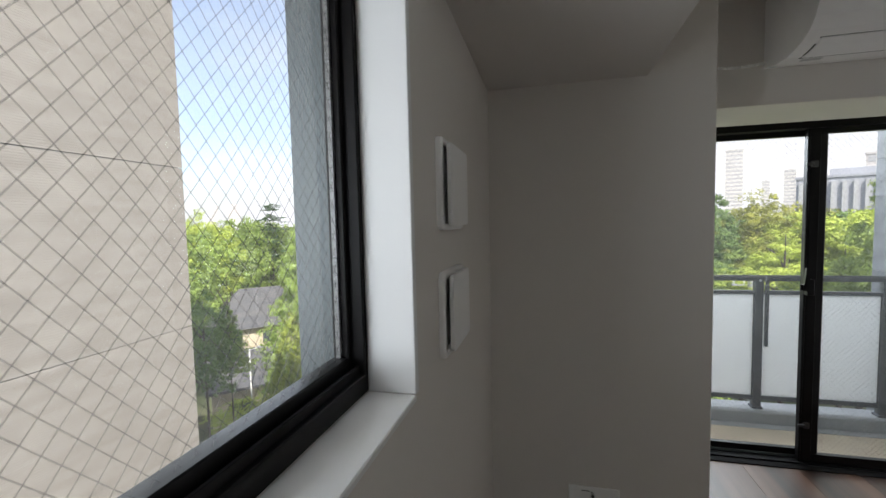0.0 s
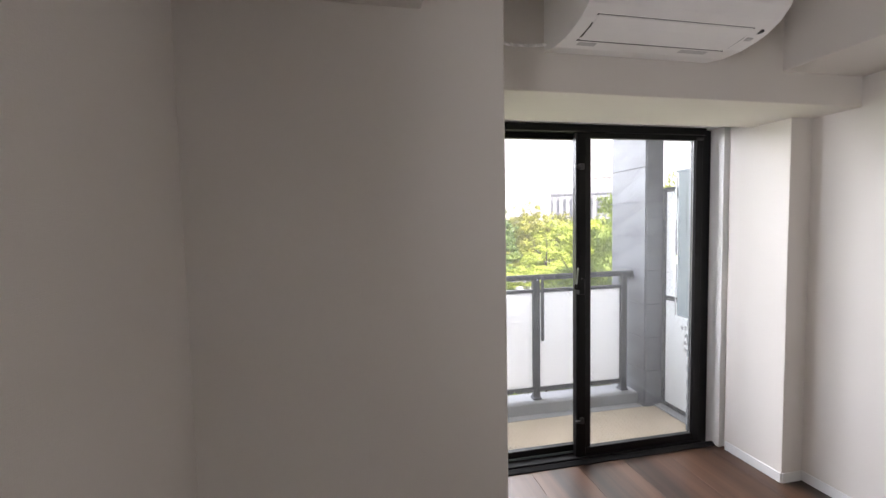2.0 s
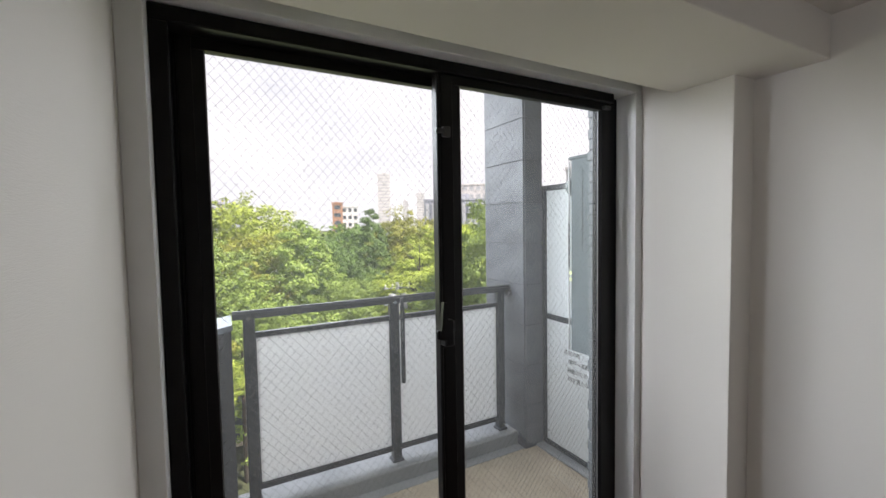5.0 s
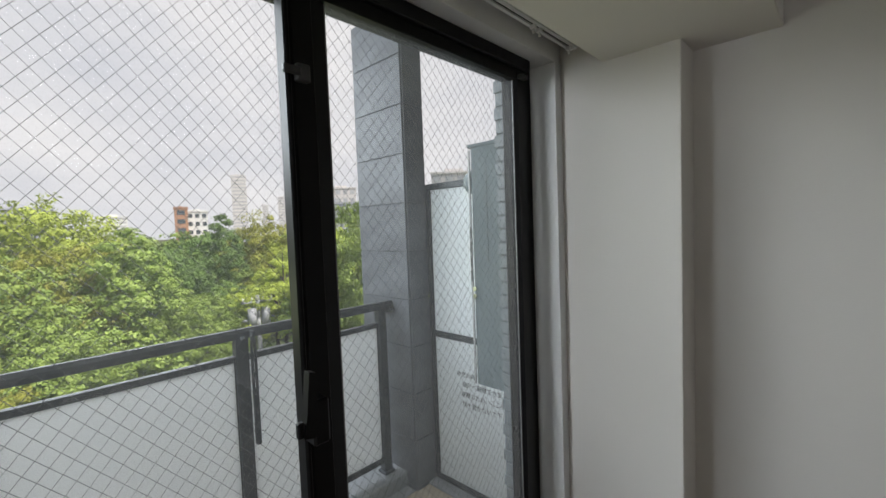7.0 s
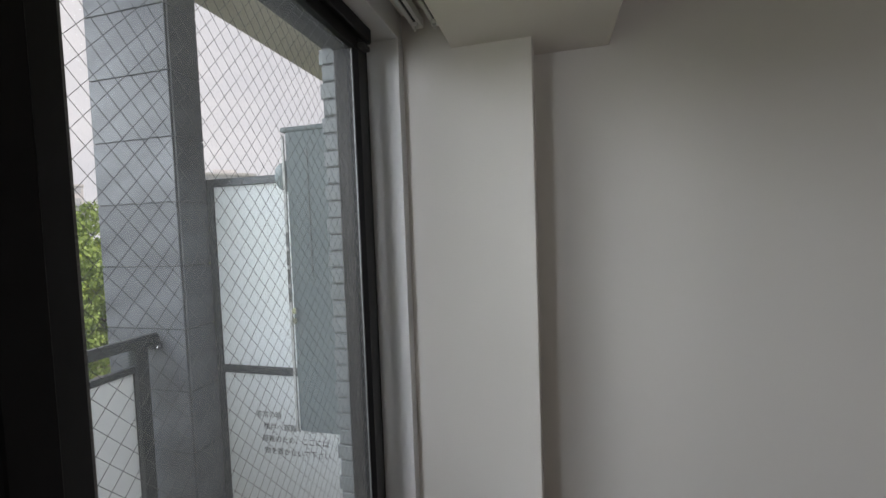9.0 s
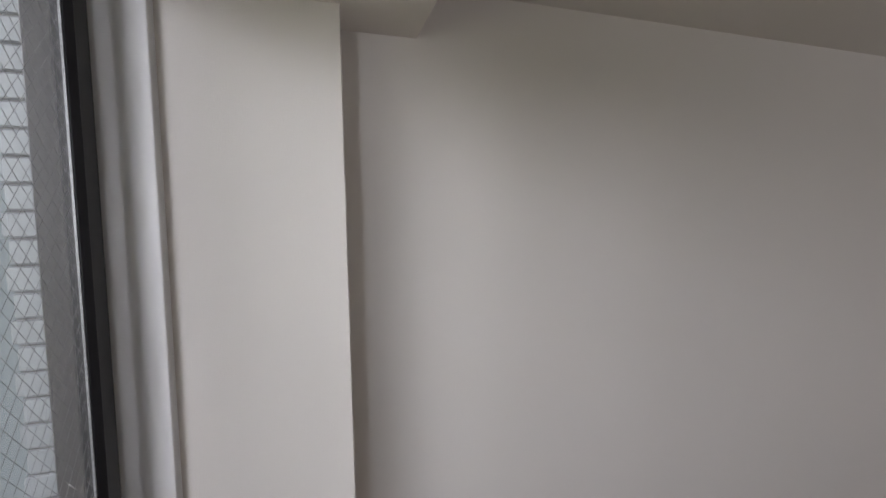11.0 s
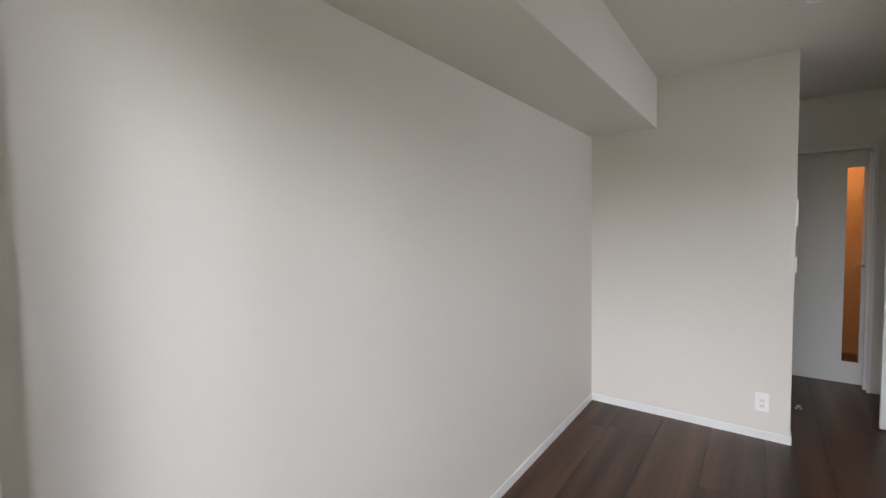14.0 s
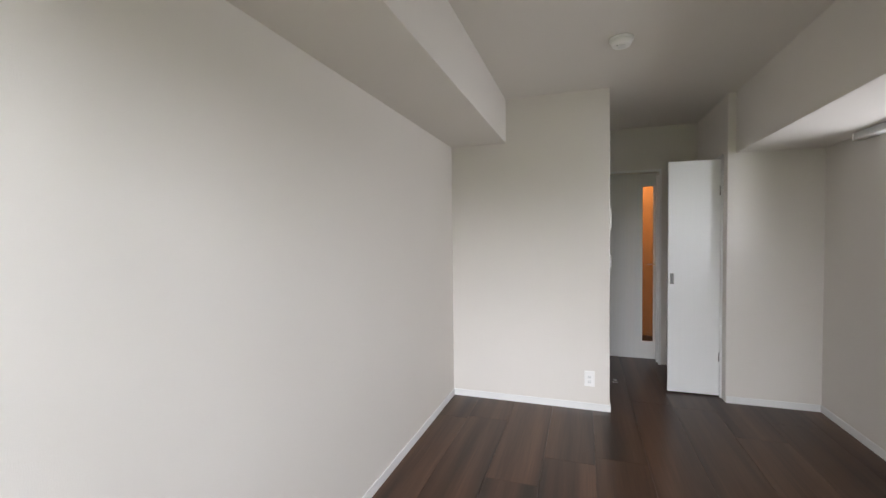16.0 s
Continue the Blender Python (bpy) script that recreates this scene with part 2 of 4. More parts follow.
def walnut(name):
    """Dark walnut board: long grain, broad lighter streaks, a shift from board to board."""
    m, n, l, b = shader(name, (0.06, 0.03, 0.02), 0.36, 0.0, 0.35)
    co, oi = n.new("ShaderNodeTexCoord"), n.new("ShaderNodeObjectInfo")
    shift = n.new("ShaderNodeVectorMath")
    shift.operation = "MULTIPLY_ADD"
    shift.inputs[1].default_value = (1, 1, 1)
    comb = n.new("ShaderNodeCombineXYZ")
    mul = n.new("ShaderNodeMath")
    mul.operation = "MULTIPLY"
    mul.inputs[1].default_value = 37.0
    l.new(oi.outputs["Random"], mul.inputs[0])
    l.new(mul.outputs[0], comb.inputs["X"])
    l.new(mul.outputs[0], comb.inputs["Y"])
    l.new(co.outputs["Object"], shift.inputs[0])
    l.new(comb.outputs[0], shift.inputs[2])
    cols = []
    for st, sc, c0, c1 in (((7.5, 0.35, 1), 1.0, (0.022, 0.0105, 0.0064), (0.100, 0.051, 0.030)), ((110, 2.5, 1), 1.0, (0.74, 0.73, 0.72), (1.08, 1.07, 1.06))):
        mp = n.new("ShaderNodeMapping")
        mp.inputs["Scale"].default_value = st
        l.new(shift.outputs[0], mp.inputs["Vector"])
        tx = n.new("ShaderNodeTexNoise")
        tx.inputs["Scale"].default_value, tx.inputs["Detail"].default_value = sc, 5.0
        l.new(mp.outputs["Vector"], tx.inputs["Vector"])
        rp = n.new("ShaderNodeValToRGB")
        rp.color_ramp.elements[0].position, rp.color_ramp.elements[1].position = 0.33, 0.68
        rp.color_ramp.elements[0].color, rp.color_ramp.elements[1].color = (*c0, 1), (*c1, 1)
        l.new(tx.outputs["Fac"], rp.inputs["Fac"])
        cols.append((rp, tx))
    mx = n.new("ShaderNodeMixRGB")
    mx.blend_type = "MULTIPLY"
    mx.inputs[0].default_value = 0.8
    l.new(cols[0][0].outputs[0], mx.inputs[1])
    l.new(cols[1][0].outputs[0], mx.inputs[2])
    hs = n.new("ShaderNodeHueSaturation")
    mr = n.new("ShaderNodeMapRange")
    mr.inputs["To Min"].default_value, mr.inputs["To Max"].default_value = 0.91, 1.10
    l.new(oi.outputs["Random"], mr.inputs["Value"])
    l.new(mr.outputs["Result"], hs.inputs["Value"])
    l.new(mx.outputs[0], hs.inputs["Color"])
    l.new(hs.outputs[0], b.inputs["Base Color"])
    bp = n.new("ShaderNodeBump")
    bp.inputs["Strength"].default_value, bp.inputs["Distance"].default_value = 0.12, 0.001
    l.new(cols[1][1].outputs["Fac"], bp.inputs["Height"])
    l.new(bp.outputs["Normal"], b.inputs["Normal"])
    return m


PAPER = woven_paper("wallpaper", (0.728, 0.692, 0.648))
CEIL = woven_paper("ceiling_paper", (0.728, 0.692, 0.648))
WHITE = textured("white_trim", (0.80, 0.80, 0.79), (0.76, 0.76, 0.75), 0.4, 3.0, bump=0.05, bump_scale=300)
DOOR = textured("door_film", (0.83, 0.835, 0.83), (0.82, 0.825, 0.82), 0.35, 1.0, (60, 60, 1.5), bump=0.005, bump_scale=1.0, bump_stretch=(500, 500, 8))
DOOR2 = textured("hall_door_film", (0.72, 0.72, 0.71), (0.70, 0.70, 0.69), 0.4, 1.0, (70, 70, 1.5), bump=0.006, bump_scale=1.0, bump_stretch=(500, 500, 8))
PLASTIC = textured("white_plastic", (0.90, 0.89, 0.875), (0.87, 0.86, 0.845), 0.35, 6.0, bump=0.03, bump_scale=400)
PRINT = textured("pale_print", (0.60, 0.595, 0.585), (0.50, 0.495, 0.49), 0.5, 1.0, (400, 160, 1))
DARKPL = textured("dark_plastic", (0.03, 0.03, 0.03), (0.05, 0.05, 0.05), 0.5, 20)
GREYPL = textured("grey_plastic", (0.35, 0.35, 0.35), (0.3, 0.3, 0.3), 0.5, 20)
BLACK = textured("black_aluminium", (0.006, 0.0056, 0.006), (0.009, 0.0085, 0.009), 0.40, 5.0, spec=0.16, bump=0.008, bump_scale=600)
GREYAL = textured("grey_aluminium", (0.095, 0.115, 0.122), (0.08, 0.098, 0.105), 0.45, 4.0)
RAIL = textured("charcoal_aluminium", (0.035, 0.04, 0.046), (0.055, 0.06, 0.066), 0.4, 9.0, metal=0.3, bump=0.05, bump_scale=300)
CHROME = textured("chrome", (0.7, 0.7, 0.7), (0.6, 0.6, 0.6), 0.18, 8.0, metal=1.0)
SEAL = textured("rubber_seal", (0.04, 0.04, 0.04), (0.06, 0.06, 0.06), 0.7, 30)
SPACER = textured("silver_spacer", (0.22, 0.22, 0.22), (0.12, 0.12, 0.12), 0.4, 1.0, (1, 1, 260), metal=0.3)
GLASS = glass("window_glass", (TINT, TINT * 1.01, TINT))
SLIT = glass("slit_glass", (0.85, 0.85, 0.85))
WIRE = textured("glass_wire", (0.10, 0.10, 0.10), (0.14, 0.14, 0.14), 0.5, 20, metal=0.4)
# paler, see-through copy of the wire: the blur is put into the material
PALEWIRE = soft_wire("pale_glass_wire", (0.22, 0.21, 0.20), 0.78)
PANEL = milky("frosted_panel", (0.88, 0.88, 0.885))
BOARD = milky("partition_board", (0.86, 0.89, 0.91))
HEATER = textured("heater_paint", (0.112, 0.135, 0.142), (0.098, 0.118, 0.125), 0.65, 3.0, spec=0.2)
STONE = textured("grey_stone_tile", (0.095, 0.101, 0.112), (0.150, 0.157, 0.172), 0.55, 3.0, (1, 1, 2.5), bump=0.25, bump_scale=60, piece=0.10, detail=9)
GROUT = textured("dark_grout", (0.05, 0.05, 0.052), (0.07, 0.07, 0.07), 0.9, 30)
BRICK = textured("pale_ceramic_brick", (0.145, 0.16, 0.168), (0.12, 0.134, 0.142), 0.5, 14.0, bump=0.2, bump_scale=90, piece=0.08)
MORTAR = textured("mortar", (0.06, 0.063, 0.066), (0.045, 0.047, 0.05), 0.9, 40)
CONCRETE = textured("concrete", (0.33, 0.34, 0.35), (0.26, 0.27, 0.28), 0.85, 3.0, bump=0.3, bump_scale=60, detail=9)
DARKWALL = textured("charcoal_parapet", (0.05, 0.052, 0.058), (0.075, 0.078, 0.083), 0.8, 2.0, bump=0.3, bump_scale=80, detail=9)
CAP = textured("parapet_cap", (0.20, 0.225, 0.265), (0.165, 0.19, 0.225), 0.5, 3.0, bump=0.1, bump_scale=120)
DECK = textured("balcony_sheet", (0.54, 0.45, 0.34), (0.47, 0.39, 0.295), 0.75, 5.0, bump=0.4, bump_scale=160)
SOFFIT = textured("soffit_paint", (0.70, 0.66, 0.58), (0.64, 0.6, 0.53), 0.8, 2.0, bump=0.2, bump_scale=100)
RIB = ribbed_concrete("ribbed_concrete")
INK = textured("black_ink", (0.03, 0.03, 0.035), (0.05, 0.05, 0.05), 0.7, 30)
WALNUT = walnut("walnut_board")
UNDER = textured("dark_joint", (0.012, 0.007, 0.005), (0.02, 0.012, 0.009), 0.8, 20)
ORANGE = textured("warm_wood", (0.55, 0.30, 0.13), (0.46, 0.24, 0.10), 0.45, 1.0, (40, 40, 2), bump=0.05, bump_scale=200)
BARK = textured("bark", (0.10, 0.075, 0.055), (0.06, 0.045, 0.035), 0.9, 4.0, (1, 1, 0.3), bump=0.6, bump_scale=20)
GRASS = textured("ground_cover", (0.05, 0.075, 0.025), (0.10, 0.085, 0.05), 0.95, 0.12, bump=0.5, bump_scale=2, detail=10)
ASPHALT = textured("asphalt", (0.05, 0.05, 0.052), (0.065, 0.065, 0.067), 0.9, 0.6, bump=0.3, bump_scale=30)
PAVE = textured("pavement", (0.26, 0.25, 0.24), (0.21, 0.20, 0.19), 0.85, 0.7, bump=0.2, bump_scale=20)
ROOF = textured("slate_roof", (0.065, 0.066, 0.074), (0.095, 0.093, 0.095), 0.7, 0.8, (1, 1, 4), bump=0.4, bump_scale=9)
CREAM = textured("cream_render", (0.62, 0.54, 0.40), (0.55, 0.47, 0.34), 0.85, 0.8, bump=0.1, bump_scale=20)
TERRA = textured("terracotta_tile", (0.42, 0.235, 0.15), (0.36, 0.20, 0.13), 0.8, 0.4, bump=0.1, bump_scale=10)
# aerial haze is painted into these facades and the far panes as lighter colour
PALE = textured("pale_facade", (0.74, 0.73, 0.71), (0.66, 0.66, 0.65), 0.7, 0.1)
GREYF = textured("grey_facade", (0.40, 0.41, 0.45), (0.34, 0.35, 0.39), 0.7, 0.1)
HAZEB = textured("haze_painted_facade", (0.66, 0.62, 0.60), (0.60, 0.57, 0.56), 0.8, 0.05)
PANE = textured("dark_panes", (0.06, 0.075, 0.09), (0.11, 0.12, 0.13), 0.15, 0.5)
FARPANE = textured("haze_painted_panes", (0.43, 0.43, 0.45), (0.47, 0.47, 0.48), 0.3, 0.2)
LEAF = {
    "deep": leafy("leaves_deep", (0.115, 0.200, 0.052), (0.205, 0.312, 0.085)),
    "mid": leafy("leaves_mid", (0.180, 0.268, 0.055), (0.310, 0.405, 0.092)),
    "light": leafy("leaves_light", (0.280, 0.350, 0.052), (0.440, 0.512, 0.088)),
    "olive": leafy("leaves_olive", (0.270, 0.295, 0.048), (0.450, 0.450, 0.082)),
    "pine": leafy("leaves_pine", (0.03, 0.06, 0.026), (0.08, 0.13, 0.05)),
}


# ---- mesh helpers ----
def box(x0, y0, z0, x1, y1, z1, bevel=0.0, bm=None, seg=1):
    """A box, its edges eased, added to bm."""
    b = bmesh.new()
    bmesh.ops.create_cube(b, size=1)
    bmesh.ops.scale(b, vec=(x1 - x0, y1 - y0, z1 - z0), verts=b.verts)
    bmesh.ops.translate(b, vec=((x0 + x1) / 2, (y0 + y1) / 2, (z0 + z1) / 2), verts=b.verts)
    if bevel:
        bmesh.ops.bevel(b, geom=list(b.edges), offset=bevel, segments=seg, affect="EDGES", profile=0.5)
    return merge(bm, b)


def merge(bm, b):
    if bm is None:
        return b
    vs = {}
    for v in b.verts:
        vs[v] = bm.verts.new(v.co)
    for f in b.faces:
        try:
            bm.faces.new([vs[v] for v in f.verts]).smooth = f.smooth
        except ValueError:
            pass
    b.free()
    return bm


def tube(p, q, r, n=12, bm=None, r2=None):
    """A round bar from p to q."""
    p, q = Vector(p), Vector(q)
    b = bmesh.new()
    bmesh.ops.create_cone(b, cap_ends=True, segments=n, radius1=r, radius2=r if r2 is None else r2, depth=(q - p).length)
    bmesh.ops.transform(b, matrix=Matrix.Translation((p + q) / 2) @ (q - p).to_track_quat("Z", "Y").to_matrix().to_4x4(), verts=b.verts)
    for f in b.faces:
        f.smooth = len(f.verts) == 4
    return merge(bm, b)


def sweep(points, axis, a, c, bm=None, smooth=False):
    """A closed outline of (u, v) pushed from a to c along an axis: x takes (y, z), y takes (x, z), z takes (x, y)."""
    def place(u, v, w):
        return {"x": (w, u, v), "y": (u, w, v), "z": (u, v, w)}[axis]
    b = bmesh.new()
    lo = [b.verts.new(place(u, v, a)) for u, v in points]
    hi = [b.verts.new(place(u, v, c)) for u, v in points]
    b.faces.new(lo)
    b.faces.new(hi[::-1])
    for i in range(len(points)):
        j = (i + 1) % len(points)
        b.faces.new((lo[i], hi[i], hi[j], lo[j])).smooth = smooth
    bmesh.ops.recalc_face_normals(b, faces=b.faces)
    return merge(bm, b)


def thing(name, at, label, category, group="", kind=""):
    ob = new(name)
    ob.location = at
    ob.empty_display_size = 0.1
    ob["base"] = tuple(at)
    return tagged(ob, label, category, group, kind)


def mesh_object(name, bm, material, at=(0, 0, 0)):
    bmesh.ops.translate(bm, vec=-Vector(at), verts=bm.verts)
    me = bpy.data.meshes.new(name)
    bm.to_mesh(me)
    bm.free()
    me.materials.append(material)
    return new(name, me)


def part(name, bm, material, parent, label=""):
    """One mesh under a thing or under a part; bm is in the place's own coordinates."""
    at = parent["base"]
    ob = mesh_object(name, bm, material, at)
    ob.parent = parent
    ob["base"] = tuple(at)
    return tagged(ob, label)


def setting(name, bm, material, label, category):
    ob = mesh_object(name, bm, material)
    ob["base"] = (0.0, 0.0, 0.0)
    return tagged(ob, label, category, "", "structure")


# ---- the room's shell ----
XL, XR = 0.186, 3.0          # left and right wall
YB, YB2 = -0.82, -1.29       # back wall, and its recessed stretch
YC = 1.80                    # face of the corner column
XC = 0.988                   # its free edge
ZC = 2.505                   # ceiling
W0, W1, WZ0, WZ1 = -0.60, 0.795, 1.22, 2.0    # side window's opening
OUT = -0.03                  # outer face of the side wall

setting("floor", box(XL - 0.2, -3.6, -0.05, XR + 0.2, 3.0, -0.016), UNDER, "dark walnut board floor with a satin finish", "floor")
setting("ceiling", box(XL - 0.2, -3.6, ZC, XR + 0.2, 3.2, ZC + 0.15), CEIL, "off-white papered flat ceiling", "ceiling")
setting("wall_east", box(XR, -3.6, -0.05, XR + 0.15, 2.54, ZC), PAPER, "off-white papered long plain wall", "wall")
wall_w = box(OUT, -3.6, -0.05, XL, W0, ZC)
box(OUT, W0, -0.05, XL, W1, WZ0 - 0.012, bm=wall_w)
box(OUT, W0, WZ1, XL, W1, ZC, bm=wall_w)
box(OUT, W1, -0.05, XL, 3.2, ZC, bm=wall_w)
setting("wall_west", wall_w, PAPER, "off-white papered wall with a window opening", "wall")
setting("column_corner", box(XL - 0.05, YC, -0.03, XC, 3.2, ZC + 0.05, 0.004), PAPER, "off-white papered corner column beside the balcony door", "column")
setting("pilaster", sweep([(2.862, 2.543), (2.865, 2.54), (XR + 0.15, 2.54), (XR + 0.15, 3.12), (2.885, 3.12), (2.885, 2.908), (2.862, 2.908)], "z", -0.03, ZC + 0.05), PAPER, "off-white papered shallow pilaster beside the balcony door", "pilaster")
setting("wall_south", box(1.73, YB - 0.13, -0.03, XR + 0.05, YB, ZC + 0.05, 0.003), PAPER, "off-white papered back wall with a free end", "wall")
setting("wall_south_recess", box(XL - 0.05, YB2 - 0.10, -0.03, 0.824, YB2, ZC + 0.05, 0.003), PAPER, "off-white papered recessed wall beside the closet", "wall")
setting("wall_passage", box(2.06, -2.25, -0.016, 2.16, YB - 0.13, ZC), PAPER, "off-white papered side wall of the passage", "wall")
closet = box(0.72, -2.9, 2.03, 0.822, YB2 - 0.10, ZC)
box(0.72, -2.9, -0.016, 0.822, -2.33, 2.03, bm=closet)
setting("wall_closet", closet, PAPER, "off-white papered wall over the closet opening", "wall")
end = box(0.822, -2.48, 2.045, 2.06, -2.25, ZC)
box(0.822, -2.48, -0.016, 1.165, -2.25, 2.045, bm=end)
box(2.0, -2.48, -0.016, 2.06, -2.25, 2.045, bm=end)
setting("wall_end", end, PAPER, "off-white papered end wall round the hall door", "wall")
hall = box(0.4, -3.62, -0.016, 2.6, -3.6, ZC)
setting("wall_hall", hall, ORANGE, "warm brown wooden wall behind the hall door", "wall")

# beams under the ceiling
setting("beam_front", box(XC - 0.05, 2.318, 2.003, XR + 0.05, 2.775, ZC + 0.05, 0.003), PAPER, "off-white papered beam over the balcony door", "beam")
setting("beam_east", box(2.53, YB - 0.05, 2.147, XR + 0.05, 2.36, ZC + 0.05, 0.003), PAPER, "off-white papered beam along the long wall", "beam")
setting("beam_west", box(XL - 0.05, YB2 - 0.05, 2.025, 0.765, YC + 0.05, ZC + 0.05, 0.003), PAPER, "off-white papered beam over the side window", "beam")
setting("curtain_recess", box(XC, 2.775, 2.13, 2.884, 2.934, ZC), PAPER, "off-white top of the curtain recess", "ceiling")
head = box(XC, 2.934, 2.047, 2.884, 3.12, ZC, 0.002)
sweep([(2.842, 3.115), (2.842, 2.936), (2.844, 2.934), (2.884, 2.934), (2.884, 3.115)], "z", -0.016, 2.047, bm=head)
box(XC, 2.905, -0.016, 1.045, 3.12, 2.047, 0.002, bm=head)
setting("door_casing", head, WHITE, "white casing round the balcony sliding door", "casing")


def skirting(name, x0, y0, x1, y1):
    setting(name, box(x0, y0, -0.016, x1, y1, 0.055, 0.002), WHITE, "thin white skirting board", "baseboard")


skirting("baseboard_east", XR - 0.008, YB, XR, 2.54)
skirting("baseboard_south", 1.724, YB, XR - 0.008, YB + 0.008)
skirting("baseboard_recess", XL + 0.008, YB2, 0.818, YB2 + 0.008)
skirting("baseboard_west", XL, YB2, XL + 0.008, YC)
skirting("baseboard_column", XL + 0.008, YC - 0.008, XC - 0.002, YC)
skirting("baseboard_column_side", XC, YC, XC + 0.008, 2.905)
skirting("baseboard_pilaster", 2.854, 2.54, 2.862, 2.902)
skirting("baseboard_pilaster_front", 2.862, 2.532, XR - 0.008, 2.54)
skirting("baseboard_end", 1.722, YB - 0.13, 1.73, YB)

# ---- side window ----
sash_w = thing("window_1", (0.06, 0.1, WZ0), "black aluminium side window with wired glass and white sill", "window", kind="structure")
part("window_sill", box(0.10, W0, WZ0 - 0.012, XL + 0.003, W1, WZ0, 0.002), WHITE, sash_w, "white window sill")
for nm, bx in (("window_jamb", (0.10, W1 - 0.002, WZ0, XL + 0.003, W1 + 0.014, WZ1)), ("window_jamb", (0.10, W0 - 0.014, WZ0, XL + 0.003, W0 + 0.002, WZ1))):
    part(nm, box(*bx, 0.002), WHITE, sash_w, "white window jamb lining")
fr = box(0.0, W0, WZ0, 0.10, W1, WZ0 + 0.035, 0.002)
box(0.0, W0, WZ1 - 0.04, 0.10, W1, WZ1, 0.002, bm=fr)
box(0.0, W0, WZ0, 0.10, W0 + 0.02, WZ1, 0.002, bm=fr)
box(0.045, W1 - 0.014, WZ0, 0.10, W1, WZ1, 0.002, bm=fr)
box(0.084, W0, WZ0 + 0.03, 0.090, W1, WZ0 + 0.05, 0.001, bm=fr)
part("window_frame", fr, BLACK, sash_w)


def diamond_wires(u0, u1, v0, v1, place, step=0.030, lean=0.86, r=0.00048):
    """Crossing slanted wires clipped to the pane; place(u, v) gives the point."""
    verts, faces = [], []
    for sgn in (lean, -lean):
        k = u0 - max(sgn * v0, sgn * v1)
        k1 = u1 - min(sgn * v0, sgn * v1)
        while k < k1:
            # u = k + sgn * v
            lo, hi = sorted(((u0 - k) / sgn, (u1 - k) / sgn))
            va, vb = max(v0, lo), min(v1, hi)
            if vb - va > 0.004:
                a, c = Vector(place(k + sgn * va, va)), Vector(place(k + sgn * vb, vb))
                d = (c - a).normalized()
                side = d.orthogonal().normalized()
                up = d.cross(side).normalized()
                base = len(verts)
                for p in (a, c):
                    for ang in (0, 2.0944, 4.18879):
                        verts.append(p + r * (math.cos(ang) * side + math.sin(ang) * up))
                for i in range(3):
                    j = (i + 1) % 3
                    faces.append((base + i, base + j, base + 3 + j, base + 3 + i))
            k += step
    return verts, faces


def wired_pane(parent, u0, u1, v0, v1, place, bm, wire=None, step=0.030, r=0.00048):
    pane = part("pane", bm, GLASS, parent, "clear wired glass pane")
    pane.visible_shadow = False
    verts, faces = diamond_wires(u0, u1, v0, v1, place, step, r=r)
    me = bpy.data.meshes.new("wire_mesh")
    at = Vector(parent["base"])
    me.from_pydata([v - at for v in verts], [], faces)
    me.materials.append(wire or WIRE)
    ob = new("wire_mesh", me)
    ob.parent = pane
    ob["base"] = tuple(at)
    ob.visible_shadow = False
    tagged(ob, "thin dark diamond wire mesh", kind="stuff")


def side_sash(y0, y1, x0, x1, left, right):
    z0, z1 = WZ0 + 0.03, WZ1 - 0.035
    b = box(x0, y0, z0, x1, y0 + left, z1, 0.002)
    box(x0, y1 - right, z0, x1, y1, z1, 0.002, bm=b)
    box(x0, y0 + left, z0, x1, y1 - right, z0 + 0.036, 0.002, bm=b)
    box(x0, y0 + left, z1 - 0.04, x1, y1 - right, z1, 0.002, bm=b)
    part("sash", b, BLACK, sash_w)
    xm = (x0 + x1) / 2
    part("spacer", box(xm - 0.006, y1 - right - 0.006, z0 + 0.036, xm + 0.002, y1 - right, z1 - 0.04), SPACER, sash_w, "thin silver glazing spacer")
    wired_pane(sash_w, y0 + left, y1 - right, z0 + 0.036, z1 - 0.04, lambda u, v: (xm + 0.004, u, v),
               box(xm - 0.001, y0 + left - 0.002, z0 + 0.034, xm + 0.001, y1 - right + 0.002, z1 - 0.038), PALEWIRE, 0.0235, 0.0008)


side_sash(0.07, W1 - 0.012, 0.046, 0.076, 0.04, 0.012)
side_sash(W0 + 0.018, 0.12, 0.008, 0.038, 0.012, 0.04)
part("outer_jamb", box(-0.027, W1 - 0.012, WZ0, 0.044, W1 + 0.05, WZ1, 0.002), GREYAL, sash_w, "grey outer jamb")
rail_w = thing("curtain_rail", (0.2, 0.0, 2.0), "white boxed curtain rail over the side window", "curtain rail")
part("rail_box", box(XL, -0.80, 1.980, XL + 0.075, 0.93, 2.024, 0.004), WHITE, rail_w)
part("rail_end_cap", box(XL + 0.002, -0.808, 1.977, XL + 0.078, -0.80, 2.024, 0.002), PLASTIC, rail_w)

